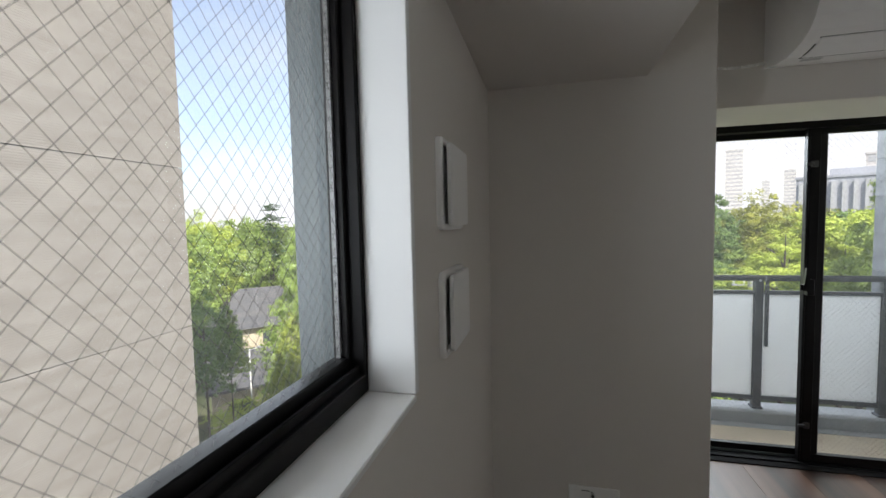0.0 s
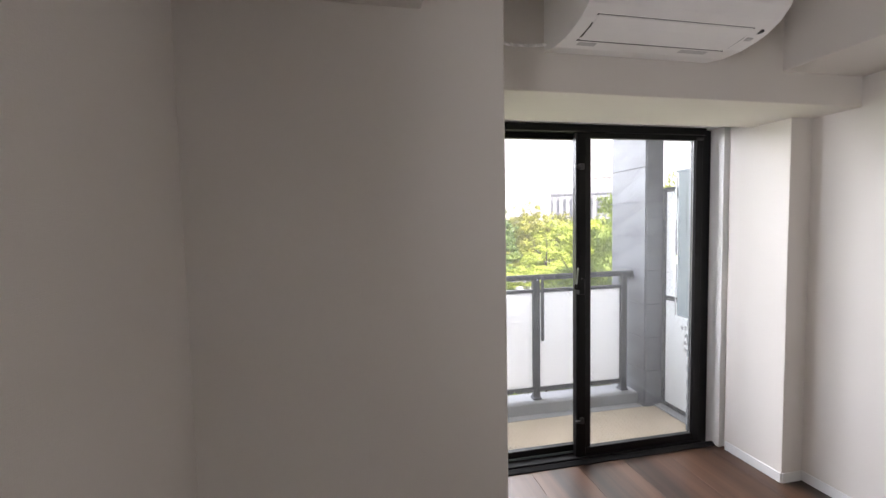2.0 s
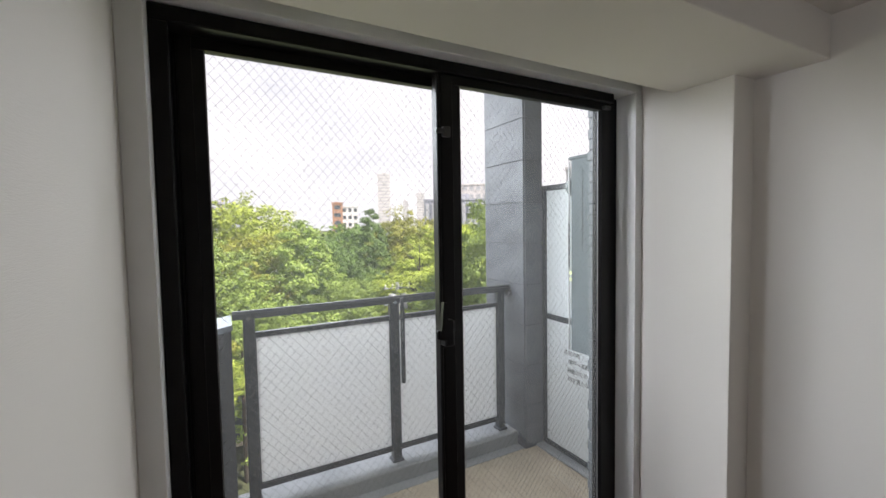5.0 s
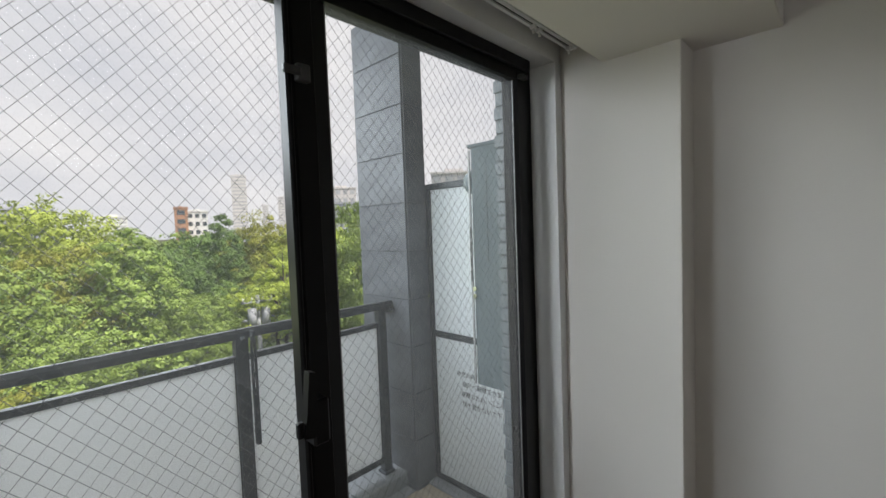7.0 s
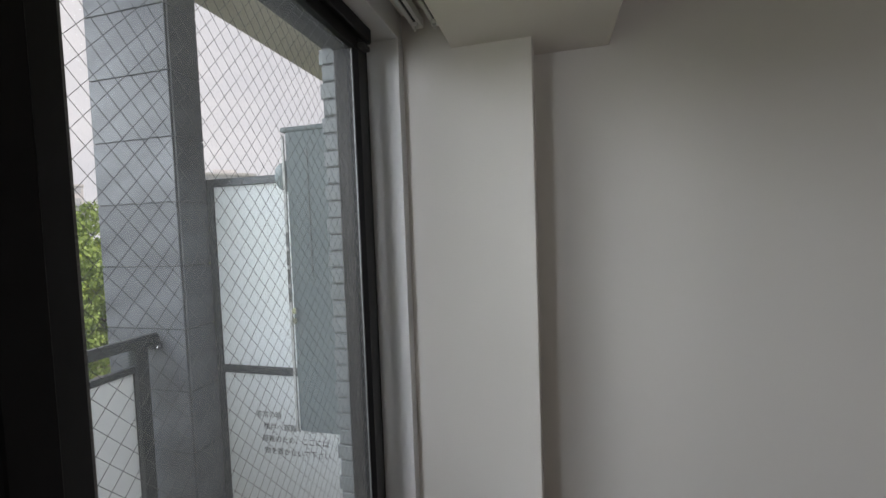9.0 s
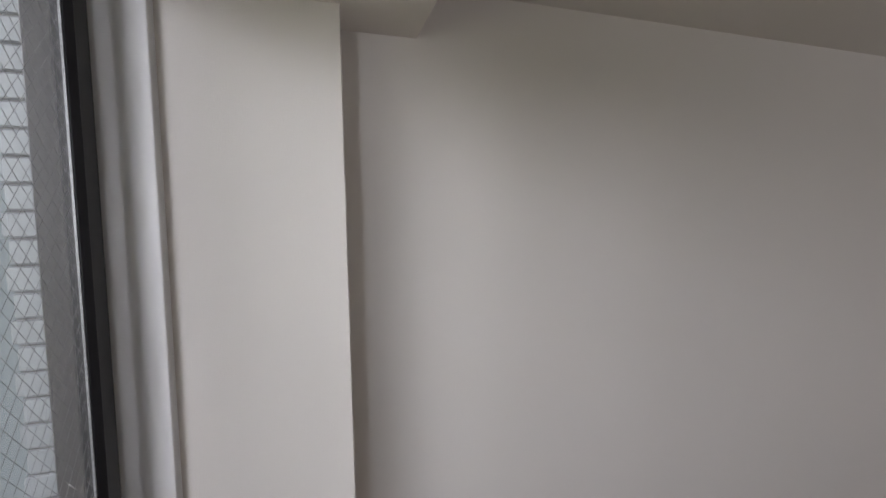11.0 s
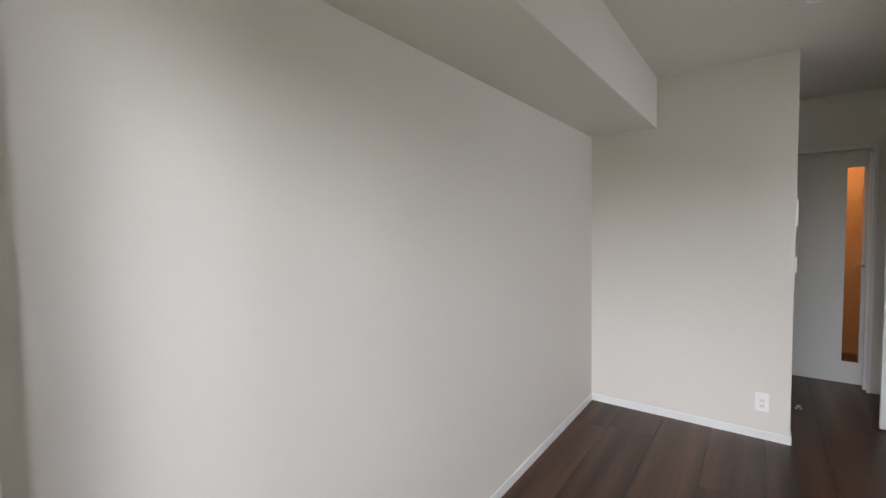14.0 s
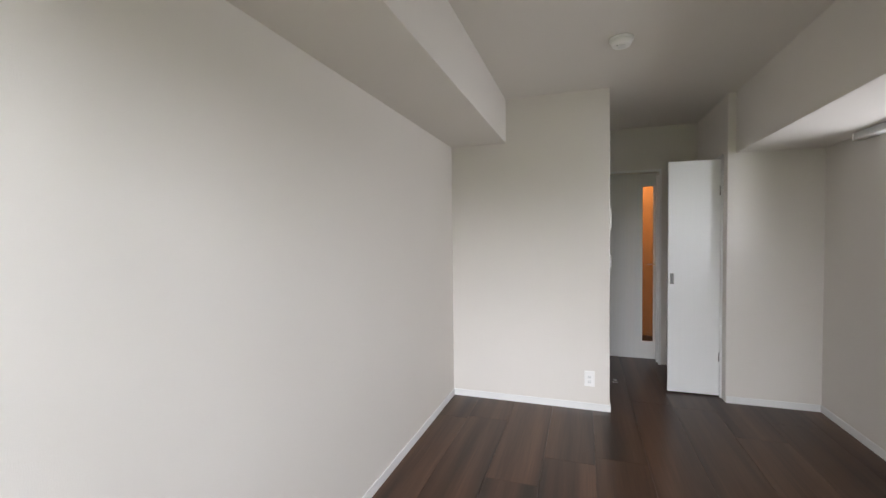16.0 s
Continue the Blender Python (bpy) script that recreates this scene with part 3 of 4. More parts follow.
# ---- balcony sliding door ----
X0, X1, ZT = 1.045, 2.803, 2.045
door = thing("door_1", (1.9, 3.03, 0.0), "black aluminium balcony sliding door with wired glass", "sliding door", kind="structure")
fr = box(X0, 2.985, -0.016, X1 - 0.04, 3.11, 0.026, 0.003)
box(X0, 2.985, ZT - 0.042, X1 - 0.04, 3.11, ZT, 0.003, bm=fr)
box(X0, 2.985, 0.026, X0 + 0.042, 3.11, ZT - 0.042, 0.003, bm=fr)
box(X1 - 0.042, 3.037, -0.016, X1 + 0.046, 3.108, ZT, 0.003, bm=fr)
part("door_frame", fr, BLACK, door)
part("threshold", sweep([(2.985, -0.012), (2.985, 0.016), (2.975, 0.018), (2.951, 0.006), (2.950, -0.012)], "x", X0, 2.834), BLACK, door, "low black threshold strip")
part("track", box(X0 + 0.042, 3.045, 0.026, X1 - 0.042, 3.052, 0.04, 0.001), GREYAL, door)


def slider(x0, x1, y0, y1, sw=0.056):
    z0, z1 = 0.028, ZT - 0.038
    b = sweep([(x0, y0 + 0.004), (x0 + 0.004, y0), (x0 + sw * 0.10, y0), (x0 + sw * 0.12, y0 + 0.003), (x0 + sw * 0.16, y0 + 0.003), (x0 + sw * 0.18, y0), (x0 + sw * 0.62, y0), (x0 + sw * 0.64, y0 + 0.003), (x0 + sw, y0 + 0.0125), (x0 + sw, y1), (x0, y1)], "z", z0, z1)
    sweep([(x1, y0 + 0.004), (x1 - 0.004, y0), (x1 - 0.05, y0), (x1 - 0.056, y0 + 0.012), (x1 - 0.056, y1), (x1, y1)], "z", z0, z1, bm=b)
    box(x0 + 0.05, y0 + 0.001, z0, x1 - 0.05, y1, z0 + 0.048, 0.002, bm=b)
    box(x0 + 0.05, y0 + 0.001, z1 - 0.036, x1 - 0.05, y1, z1, 0.002, bm=b)
    sash = part("sash", b, BLACK, door)
    ym = (y0 + y1) / 2
    s = box(x0 + sw, ym - 0.004, z0 + 0.048, x0 + sw + 0.004, ym + 0.004, z1 - 0.036)
    box(x1 - 0.0585, ym - 0.003, z0 + 0.048, x1 - 0.056, ym + 0.001, z1 - 0.036, bm=s)
    part("spacer", s, SPACER, door, "thin silver glazing spacer")
    wired_pane(door, x0 + sw, x1 - 0.056, z0 + 0.048, z1 - 0.036, lambda u, v: (u, ym + 0.004, v),
               box(x0 + sw - 0.002, ym - 0.001, z0 + 0.046, x1 - 0.054, ym + 0.001, z1 - 0.034))
    return sash


slider(X0 + 0.04, 1.955, 3.055, 3.09, 0.08)
slider(1.872, X1 - 0.051, 3.0, 3.035, 0.1)
for z in (1.80, 0.255):
    k = box(1.888, 2.984, z - 0.018, 1.918, 3.002, z + 0.018, 0.003)
    box(1.858, 2.978, z - 0.008, 1.895, 2.992, z + 0.008, 0.003, bm=k)
    part("stopper", k, DARKPL, door, "small black sash stopper")
k = box(1.872, 2.962, 1.04, 1.910, 3.004, 1.135, 0.005)
sweep([(1.842, 1.075), (1.866, 1.07), (1.874, 1.11), (1.872, 1.2), (1.858, 1.204), (1.850, 1.12)], "y", 2.945, 2.965, bm=k)
box(1.832, 2.948, 1.075, 1.846, 2.962, 1.108, 0.003, bm=k)
part("crescent_lock", k, BLACK, door, "black crescent lock")
part("roller_guide", box(2.70, 2.98, 1.972, 2.74, 3.0, 1.986, 0.002), DARKPL, door, "small dark guide block")

# curtain track in the recess
trk = thing("curtain_track", (1.9, 2.84, 2.09), "white double curtain track in the ceiling recess", "curtain track")
for y in (2.812, 2.872):
    bar = sweep([(y - 0.016, 2.100), (y + 0.016, 2.100), (y + 0.016, 2.074), (y + 0.005, 2.074), (y + 0.005, 2.092), (y - 0.005, 2.092), (y - 0.005, 2.074), (y - 0.016, 2.074)], "x", 1.0, 2.846)
    bar = part("track_bar", bar, WHITE, trk)
    part("slot", box(1.002, y - 0.0046, 2.078, 2.844, y + 0.0046, 2.0915), DARKPL, bar, "dark runner slot")
    part("end_cap", box(2.846, y - 0.017, 2.070, 2.858, y + 0.017, 2.102, 0.003), PLASTIC, trk)
    for x in (2.60, 2.635, 2.825):
        rn = box(x - 0.007, y - 0.009, 2.062, x + 0.007, y + 0.009, 2.075, 0.002)
        tube((x, y, 2.050), (x, y, 2.064), 0.0035, 8, rn)
        part("runner", rn, PLASTIC, trk, "small white curtain runner")
for x in (1.3, 2.05, 2.68):
    part("bracket", box(x - 0.015, 2.79, 2.100, x + 0.015, 2.892, 2.131, 0.002), GREYPL, trk, "grey ceiling bracket")

# ---- air conditioner ----
ac = thing("air_conditioner", (1.77, 2.318, 2.15), "white wall-mounted air conditioner on the beam", "air conditioner")
prof = [(2.318, 2.160), (2.23, 2.143), (2.14, 2.141), (2.08, 2.150), (2.03, 2.163), (1.985, 2.186), (1.95, 2.22), (1.932, 2.26), (1.925, 2.31), (1.93, 2.40), (1.95, 2.435), (1.99, 2.45), (2.318, 2.45)]
body = sweep(prof, "x", 1.348, 2.112)
body_ob = part("body", body, PLASTIC, ac)
def under(y):
    for (ya, za), (yb, zb) in zip(prof, prof[1:]):
        if yb <= y <= ya:
            return za + (zb - za) * (ya - y) / max(ya - yb, 1e-6)
    return 2.2
fl = bmesh.new()
ys = (2.143, 2.105, 2.060, 2.018)
rows = [[fl.verts.new((x, y, under(y) - 0.004)) for y in ys] for x in (1.405, 2.03)]
top = [[fl.verts.new((x, y, under(y) + 0.004)) for y in ys] for x in (1.405, 2.03)]
for i in range(3):
    fl.faces.new((rows[0][i], rows[0][i + 1], rows[1][i + 1], rows[1][i]))
    fl.faces.new((top[0][i], top[1][i], top[1][i + 1], top[0][i + 1]))
    for s in (0, 1):
        fl.faces.new((rows[s][i], top[s][i], top[s][i + 1], rows[s][i + 1]))
fl.faces.new((rows[0][0], rows[1][0], top[1][0], top[0][0]))
fl.faces.new((rows[0][3], top[0][3], top[1][3], rows[1][3]))
gap = sweep([(y, under(y) - 0.0012) for y in (2.157, 2.118, 2.070, 2.0155)] + [(2.070, under(2.070) + 0.01), (2.157, under(2.157) + 0.01)], "x", 1.399, 2.036)
part("outlet_gap", gap, DARKPL, ac, "dark air outlet gap")
part("flap", fl, PLASTIC, ac)
part("badge", box(1.42, 2.170, 2.1395, 1.49, 2.193, 2.143, 0.0), PRINT, ac, "small grey label")
part("badge", box(1.86, 2.170, 2.1398, 1.98, 2.195, 2.143, 0.0), PRINT, ac, "pale printed label")
part("display", box(2.068, 2.02, 2.160, 2.080, 2.05, 2.168, 0.0), DARKPL, ac, "small dark display")
part("display", box(2.05, 2.06, 2.150, 2.075, 2.095, 2.156, 0.0), PRINT, ac, "pale printed label")
cable = thing("drain_hose", (1.2, 2.30, 2.19), "thin white hose running from the air conditioner", "hose")
hs_b, prev = None, None
for i in range(15):
    s = i / 14
    p = (1.36 - s * 0.38, 2.305, 2.185 + 0.05 * s * s - 0.02 * math.sin(s * 3.14159))
    if prev:
        hs_b = tube(prev, p, 0.0065, 8, hs_b)
    prev = p
part("hose", hs_b, PLASTIC, cable)

# ---- vents, outlets, switches, smoke detector ----
def rounded_outline(u0, u1, v0, v1, r, n=5):
    """The outline of a rectangle with rounded corners."""
    pts = []
    for cu, cv, a0 in ((u1 - r, v1 - r, 0), (u0 + r, v1 - r, 90), (u0 + r, v0 + r, 180), (u1 - r, v0 + r, 270)):
        pts += [(cu + r * math.cos(radians(a0 + 90 * i / n)), cv + r * math.sin(radians(a0 + 90 * i / n))) for i in range(n + 1)]
    return pts


def rounded_ring(outer, ro, inner, ri, x0, x1):
    """A moulded frame on a wall facing +x: rounded corners, a domed section."""
    rows = [(rounded_outline(*outer, ro), x0), (rounded_outline(*outer, ro), x1 - 0.004)]
    o, i = outer, inner
    soft = (o[0] + 0.004, o[1] - 0.004, o[2] + 0.004, o[3] - 0.004)
    soft_in = (i[0] - 0.003, i[1] + 0.003, i[2] - 0.003, i[3] + 0.003)
    rows += [(rounded_outline(*soft, ro - 0.004), x1), (rounded_outline(*soft_in, ri + 0.003), x1), (rounded_outline(*inner, ri), x1 - 0.004), (rounded_outline(*inner, ri), x0)]
    b = bmesh.new()
    vs = [[b.verts.new((x, u, v)) for u, v in pts] for pts, x in rows]
    n = len(vs[0])
    for p, q in zip(vs, vs[1:]):
        for k in range(n):
            b.faces.new((p[k], p[(k + 1) % n], q[(k + 1) % n], q[k])).smooth = True
    bmesh.ops.recalc_face_normals(b, faces=b.faces)
    return b


def vent(z0, z1):
    v = thing("wall_vent", (XL, 1.08, z0), "white square push vent with a raised cover plate", "vent", "vents on the side wall")
    y0, y1 = 0.968, 1.196
    zc0, zc1 = z0 - 0.010, z1 + 0.010
    rim = rounded_ring((y0, y1, zc0, zc1), 0.022, (y0 + 0.017, y1 - 0.017, zc0 + 0.017, zc1 - 0.017), 0.010, XL, XL + 0.013)
    part("rim", rim, PLASTIC, v)
    part("recess", box(XL + 0.001, y0 + 0.014, zc0 + 0.014, XL + 0.004, y1 - 0.014, zc1 - 0.014), WHITE, v, "shadowed white recess")
    part("stem", tube((XL + 0.003, 1.09, (z0 + z1) / 2), (XL + 0.018, 1.09, (z0 + z1) / 2), 0.035, 16), GREYPL, v)
    cover = sweep(rounded_outline(1.002, 1.188, z0, z1, 0.012), "x", XL + 0.017, XL + 0.0245)
    sweep(rounded_outline(1.0035, 1.1865, z0 + 0.0015, z1 - 0.0015, 0.011), "x", XL + 0.0245, XL + 0.026, bm=cover)
    part("cover", cover, PLASTIC, v)


vent(1.508, 1.686)
vent(1.230, 1.398)

o = thing("wall_outlet", (0.58, YC, 0.34), "white three-gang outlet plate on the column", "outlet")
part("plate", box(0.486, YC - 0.009, 0.345, 0.676, YC, 0.463, 0.003, seg=2), PLASTIC, o)
part("coax_plug", tube((0.575, YC - 0.03, 0.44), (0.575, YC - 0.008, 0.44), 0.006), CHROME, o, "small metal aerial socket")
part("socket", box(0.535, YC - 0.0105, 0.446, 0.565, YC - 0.008, 0.449), DARKPL, o, "dark socket slot")
for x in (0.62, 0.645):
    part("socket", box(x, YC - 0.0105, 0.39, x + 0.003, YC - 0.008, 0.40), DARKPL, o, "dark socket slot")
o2 = thing("wall_outlet", (1.878, YB, 0.185), "white double power outlet on the back wall", "outlet")
part("plate", box(1.84, YB, 0.187, 1.916, YB + 0.008, 0.310, 0.003, seg=2), PLASTIC, o2)
for z in (0.225, 0.262):
    part("socket_face", box(1.864, YB + 0.006, z - 0.013, 1.892, YB + 0.010, z + 0.013, 0.001), WHITE, o2)
    for dx in (-0.007, 0.005):
        part("slot", box(1.878 + dx, YB + 0.009, z - 0.005, 1.880 + dx, YB + 0.0107, z + 0.005), DARKPL, o2, "dark slot")
for z0, z1 in ((1.415, 1.585), (1.12, 1.22)):
    sw = thing("light_switch", (1.73, YB - 0.065, z0), "white switch plate on the wall end", "switch", "switches on the wall end")
    part("plate", box(1.718, YB - 0.105, z0, 1.73, YB - 0.018, z1, 0.003, seg=2), PLASTIC, sw)
    part("rocker", box(1.715, YB - 0.08, z0 + 0.03, 1.719, YB - 0.04, z1 - 0.03, 0.001), WHITE, sw)

sd = thing("smoke_detector", (1.715, 0.014, ZC), "round white smoke detector on the ceiling", "smoke detector")
part("base", tube((1.715, 0.014, ZC - 0.012), (1.715, 0.014, ZC), 0.066, 32), PLASTIC, sd)
part("dome", tube((1.715, 0.014, ZC - 0.042), (1.715, 0.014, ZC - 0.012), 0.048, 32, r2=0.064), PLASTIC, sd)
part("grille", tube((1.715, 0.014, ZC - 0.048), (1.715, 0.014, ZC - 0.042), 0.022, 20), WHITE, sd, "pale sensor grille")
part("indicator", tube((1.74, 0.034, ZC - 0.044), (1.74, 0.034, ZC - 0.038), 0.003, 8), DARKPL, sd)
stop = thing("door_stop", (1.645, -1.52, 0.0), "small chrome door stop on the floor", "door stop")
part("base", tube((1.645, -1.52, -0.001), (1.645, -1.52, 0.008), 0.022, 18), CHROME, stop)
part("post", tube((1.645, -1.52, 0.008), (1.645, -1.52, 0.03), 0.011, 14, r2=0.016), CHROME, stop)

# ---- closet leaves and hall door ----
def leaf(y, x0, x1, label, pull):
    lf = thing("closet_door", (x0, y, 0.0), label, "door", "closet doors in the passage")
    part("panel", box(x0, y - 0.015, 0.012, x1, y + 0.015, 2.0, 0.002), DOOR, lf)
    if pull:
        h = part("finger_pull", box(x1 - 0.045, y + 0.012, 0.95, x1 - 0.015, y + 0.0165, 1.042, 0.001), CHROME, lf, "recessed chrome finger pull")
        # no hollow: a flat grey plate gives the shade inside the pull
        part("pull_shade", box(x1 - 0.040, y + 0.0155, 0.957, x1 - 0.020, y + 0.0172, 1.035), GREYPL, h, "flat grey plate painted as the shade in the pull's cup")
    hg = tube((x0 + 0.004, y + 0.012, 0.3), (x0 + 0.004, y + 0.012, 0.38), 0.006, 8)
    tube((x0 + 0.004, y + 0.012, 1.7), (x0 + 0.004, y + 0.012, 1.78), 0.006, 8, hg)
    part("hinge", hg, CHROME, lf)


leaf(-1.42, 0.838, 1.228, "white closet door leaf, swung open into the passage", True)
leaf(-2.285, 0.838, 1.19, "white far closet door leaf, swung open into the passage", False)
cf = box(0.80, -1.405, -0.016, 0.838, -1.392, 2.03, 0.002)
box(0.80, -2.33, -0.016, 0.838, -2.31, 2.03, 0.002, bm=cf)
box(0.80, -2.33, 2.008, 0.838, -1.392, 2.032, 0.002, bm=cf)
setting("closet_casing", cf, WHITE, "white casing of the closet opening", "casing")
inner = box(0.14, -2.37, -0.016, 0.72, -2.33, ZC)
box(0.10, -2.33, -0.016, 0.14, YB2 - 0.10, ZC, bm=inner)
setting("closet_back", inner, PAPER, "plain inside wall of the closet", "wall")

hd = thing("door_2", (1.6, -2.46, 0.0), "pale grey wood-grain hall door with a narrow glass slit", "door", kind="structure")
pn = box(1.305, -2.475, -0.01, 2.0, -2.44, 2.045)
box(1.165, -2.475, -0.01, 1.196, -2.44, 2.045, 0.0, bm=pn)
box(1.196, -2.475, -0.01, 1.305, -2.44, 0.19, 0.0, bm=pn)
box(1.196, -2.475, 1.905, 1.305, -2.44, 2.045, 0.0, bm=pn)
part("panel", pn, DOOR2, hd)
part("slit_pane", box(1.196, -2.46, 0.19, 1.305, -2.456, 1.905), SLIT, hd, "narrow clear glass slit")
hb = tube((1.19, -2.42, 1.05), (1.19, -2.44, 1.05), 0.014, 14)
tube((1.19, -2.415, 1.05), (1.26, -2.415, 1.05), 0.007, 10, hb)
part("door_handle", hb, CHROME, hd, "chrome lever handle")
dcase = box(1.15, -2.252, -0.016, 1.172, -2.235, 2.06, 0.001)
box(1.15, -2.252, 2.035, 2.0, -2.235, 2.058, 0.001, bm=dcase)
setting("hall_door_casing", dcase, WHITE, "white casing round the hall door", "casing")
hallbox = box(0.3, -3.6, -0.05, 0.4, -2.48, ZC)
box(2.6, -3.6, -0.05, 2.7, -2.48, ZC, bm=hallbox)
setting("wall_hall_sides", hallbox, PAPER, "plain side walls of the hall", "wall")

# ---- balcony ----
YR, ZF = 4.66, -0.45
setting("balcony_floor", box(-0.2, 3.12, ZF - 0.15, 3.9, 4.54, ZF), DECK, "beige non-slip vinyl balcony floor", "balcony floor")
kerb = box(1.0, 4.54, -0.7, 3.9, 4.80, -0.335, 0.01)
setting("balcony_kerb", kerb, CONCRETE, "grey concrete kerb under the railing", "kerb")
setting("balcony_gutter", box(1.0, 4.45, ZF, 3.45, 4.54, ZF + 0.004), CONCRETE, "grey painted gutter strip along the kerb", "gutter")
setting("partition_kerb", box(3.56, 3.2, ZF, 3.9, 4.44, ZF + 0.02, 0.006), CONCRETE, "grey concrete kerb under the partition", "kerb")
setting("balcony_soffit", box(-0.2, 3.12, 2.93, 6.5, 4.63, 3.15, 0.01), SOFFIT, "cream-painted underside of the balcony above", "soffit")
setting("wall_outer", box(2.8225, 3.12, -0.6, 6.5, 3.180, 3.0), MORTAR, "outer wall of pale ceramic brick beside the door", "wall")
setting("wall_outer_head", box(-0.2, 3.12, 2.045, 2.83, 3.182, 3.0), MORTAR, "outer wall over the balcony door", "wall")
setting("wall_outer_left", box(-0.2, 3.12, -0.6, 1.03, 3.182, 2.045), MORTAR, "outer wall beside the balcony door", "wall")

railing = thing("balcony_railing", (2.35, YR, -0.335), "charcoal aluminium railing with frosted panels on the kerb", "railing")
part("handrail", sweep([(YR - 0.035, 0.895), (YR + 0.03, 0.895), (YR + 0.035, 0.925), (YR + 0.02, 0.945), (YR - 0.02, 0.948), (YR - 0.035, 0.93)], "x", 1.25, 3.45), RAIL, railing)
part("top_bar", box(1.33, YR - 0.02, 0.765, 3.36, YR + 0.02, 0.80, 0.003), RAIL, railing)
part("bottom_bar", box(1.33, YR - 0.02, -0.255, 3.36, YR + 0.02, -0.215, 0.003), RAIL, railing)
for x in (1.345, 2.352, 3.345):
    p = part("post", box(x - 0.035, YR - 0.03, -0.335, x + 0.035, YR + 0.03, 0.895, 0.004), RAIL, railing)
    part("post_foot", box(x - 0.045, YR - 0.045, -0.337, x + 0.045, YR + 0.045, -0.315, 0.004), RAIL, p)
for x0, x1 in ((1.38, 2.317), (2.387, 3.31)):
    part("panel", box(x0, YR - 0.004, -0.215, x1, YR + 0.004, 0.765), PANEL, railing, "frosted white panel")
    for xg in (x0, x1 - 0.006):
        part("gasket", box(xg, YR - 0.007, -0.215, xg + 0.006, YR + 0.007, 0.765), SEAL, railing)
for x in (1.345, 2.352):
    part("cap_bolt", tube((x, YR - 0.04, 0.90), (x, YR - 0.028, 0.90), 0.012, 10), CHROME, railing)
part("wall_bracket", box(3.40, YR - 0.05, 0.86, 3.45, YR + 0.05, 0.90, 0.004), RAIL, railing)
part("bolt", tube((3.42, YR - 0.06, 0.872), (3.42, YR - 0.035, 0.872), 0.012, 10), CHROME, railing, "bright bolt head")
pole = thing("pole_hook", (2.41, YR - 0.05, 0.27), "charcoal folding laundry pole arm on the railing post", "pole holder")
arm = box(2.392, YR - 0.062, 0.275, 2.418, YR - 0.03, 0.60, 0.004)
part("arm", arm, RAIL, pole)
for z0 in (0.60, 0.69, 0.78):
    lk = box(2.392, YR - 0.060, z0, 2.399, YR - 0.032, z0 + 0.09, 0.001)
    box(2.411, YR - 0.060, z0, 2.418, YR - 0.032, z0 + 0.09, 0.001, bm=lk)
    box(2.399, YR - 0.060, z0 + 0.075, 2.411, YR - 0.032, z0 + 0.09, 0.001, bm=lk)
    part("link", lk, RAIL, pole)
part("bracket", tube((2.405, YR - 0.045, 0.86), (2.405, YR - 0.045, 0.935), 0.014, 12), RAIL, pole)

par = thing("parapet", (0.6, 4.2, -0.45), "charcoal concrete parapet set obliquely, with a blue-grey metal cap", "parapet")
part("wall", sweep([(1.238, 4.49), (1.238, 4.79), (-0.35, 3.35), (-0.35, 3.05)], "z", -11.0, 0.865), DARKWALL, par)
part("cap", sweep([(1.246, 4.475), (1.246, 4.815), (-0.37, 3.36), (-0.37, 3.02)], "z", 0.865, 0.90), CAP, par, "blue-grey metal cap")

# column clad in stone tiles
col = thing("tiled_column", (3.53, 4.7, -0.6), "grey stone-tiled column at the balcony corner", "column", kind="structure")
part("core", box(3.456, 4.448, -11.0, 3.640, 5.0, 2.93), GROUT, col, "dark grout behind the tiles")

# partition between balconies
pt = thing("balcony_partition", (3.66, 3.85, ZF + 0.02), "white fire-escape partition board in a charcoal frame", "partition")
zb, zm, zt = -0.43, 0.667, 1.80
for z0, z1 in ((zb, zb + 0.04), (zm, zm + 0.045), (zt - 0.045, zt)):
    part("rail", box(3.645, 3.19, z0, 3.69, 4.44, z1, 0.003), RAIL, pt)
for y in (3.19, 4.40):
    part("stile", box(3.645, y, zb, 3.69, y + 0.045, zt, 0.003), RAIL, pt)
part("board", box(3.66, 3.235, zb + 0.04, 3.668, 4.40, zm), BOARD, pt, "white lower board with printed notice")
part("board", box(3.66, 3.235, zm + 0.045, 3.668, 4.40, zt - 0.045), BOARD, pt)
for z in (zm + 0.02, zt - 0.14, zb + 0.2):
    b = tube((3.628, 4.425, z), (3.645, 4.425, z), 0.010, 10)
    part("bolt", b, CHROME, pt, "bright bolt head")


def notice(text, y, z, size):
    cu = bpy.data.curves.new("notice", "FONT")
    cu.body, cu.size, cu.extrude = text, size, 0.0004
    tmp = bpy.data.objects.new("notice", cu)
    me = bpy.data.meshes.new_from_object(tmp)
    bpy.data.objects.remove(tmp)
    m = Matrix(((0, 0, -1, 3.6588), (-1, 0, 0, y), (0, 1, 0, z), (0, 0, 0, 1)))
    me.transform(Matrix.Translation(-Vector(pt["base"])) @ m)
    me.materials.append(INK)
    ob = new("notice_line", me)
    ob.parent = pt
    ob["base"] = pt["base"]
    tagged(ob, "black printed notice line")


for i, (tx, y) in enumerate((("非常の時", 4.20), ("隣戸へ避難できます", 4.15), ("避難のため、ここには", 4.165), ("物を置かないで下さい", 4.155))):
    notice(tx, y, 0.412 - 0.071 * i, 0.0435)

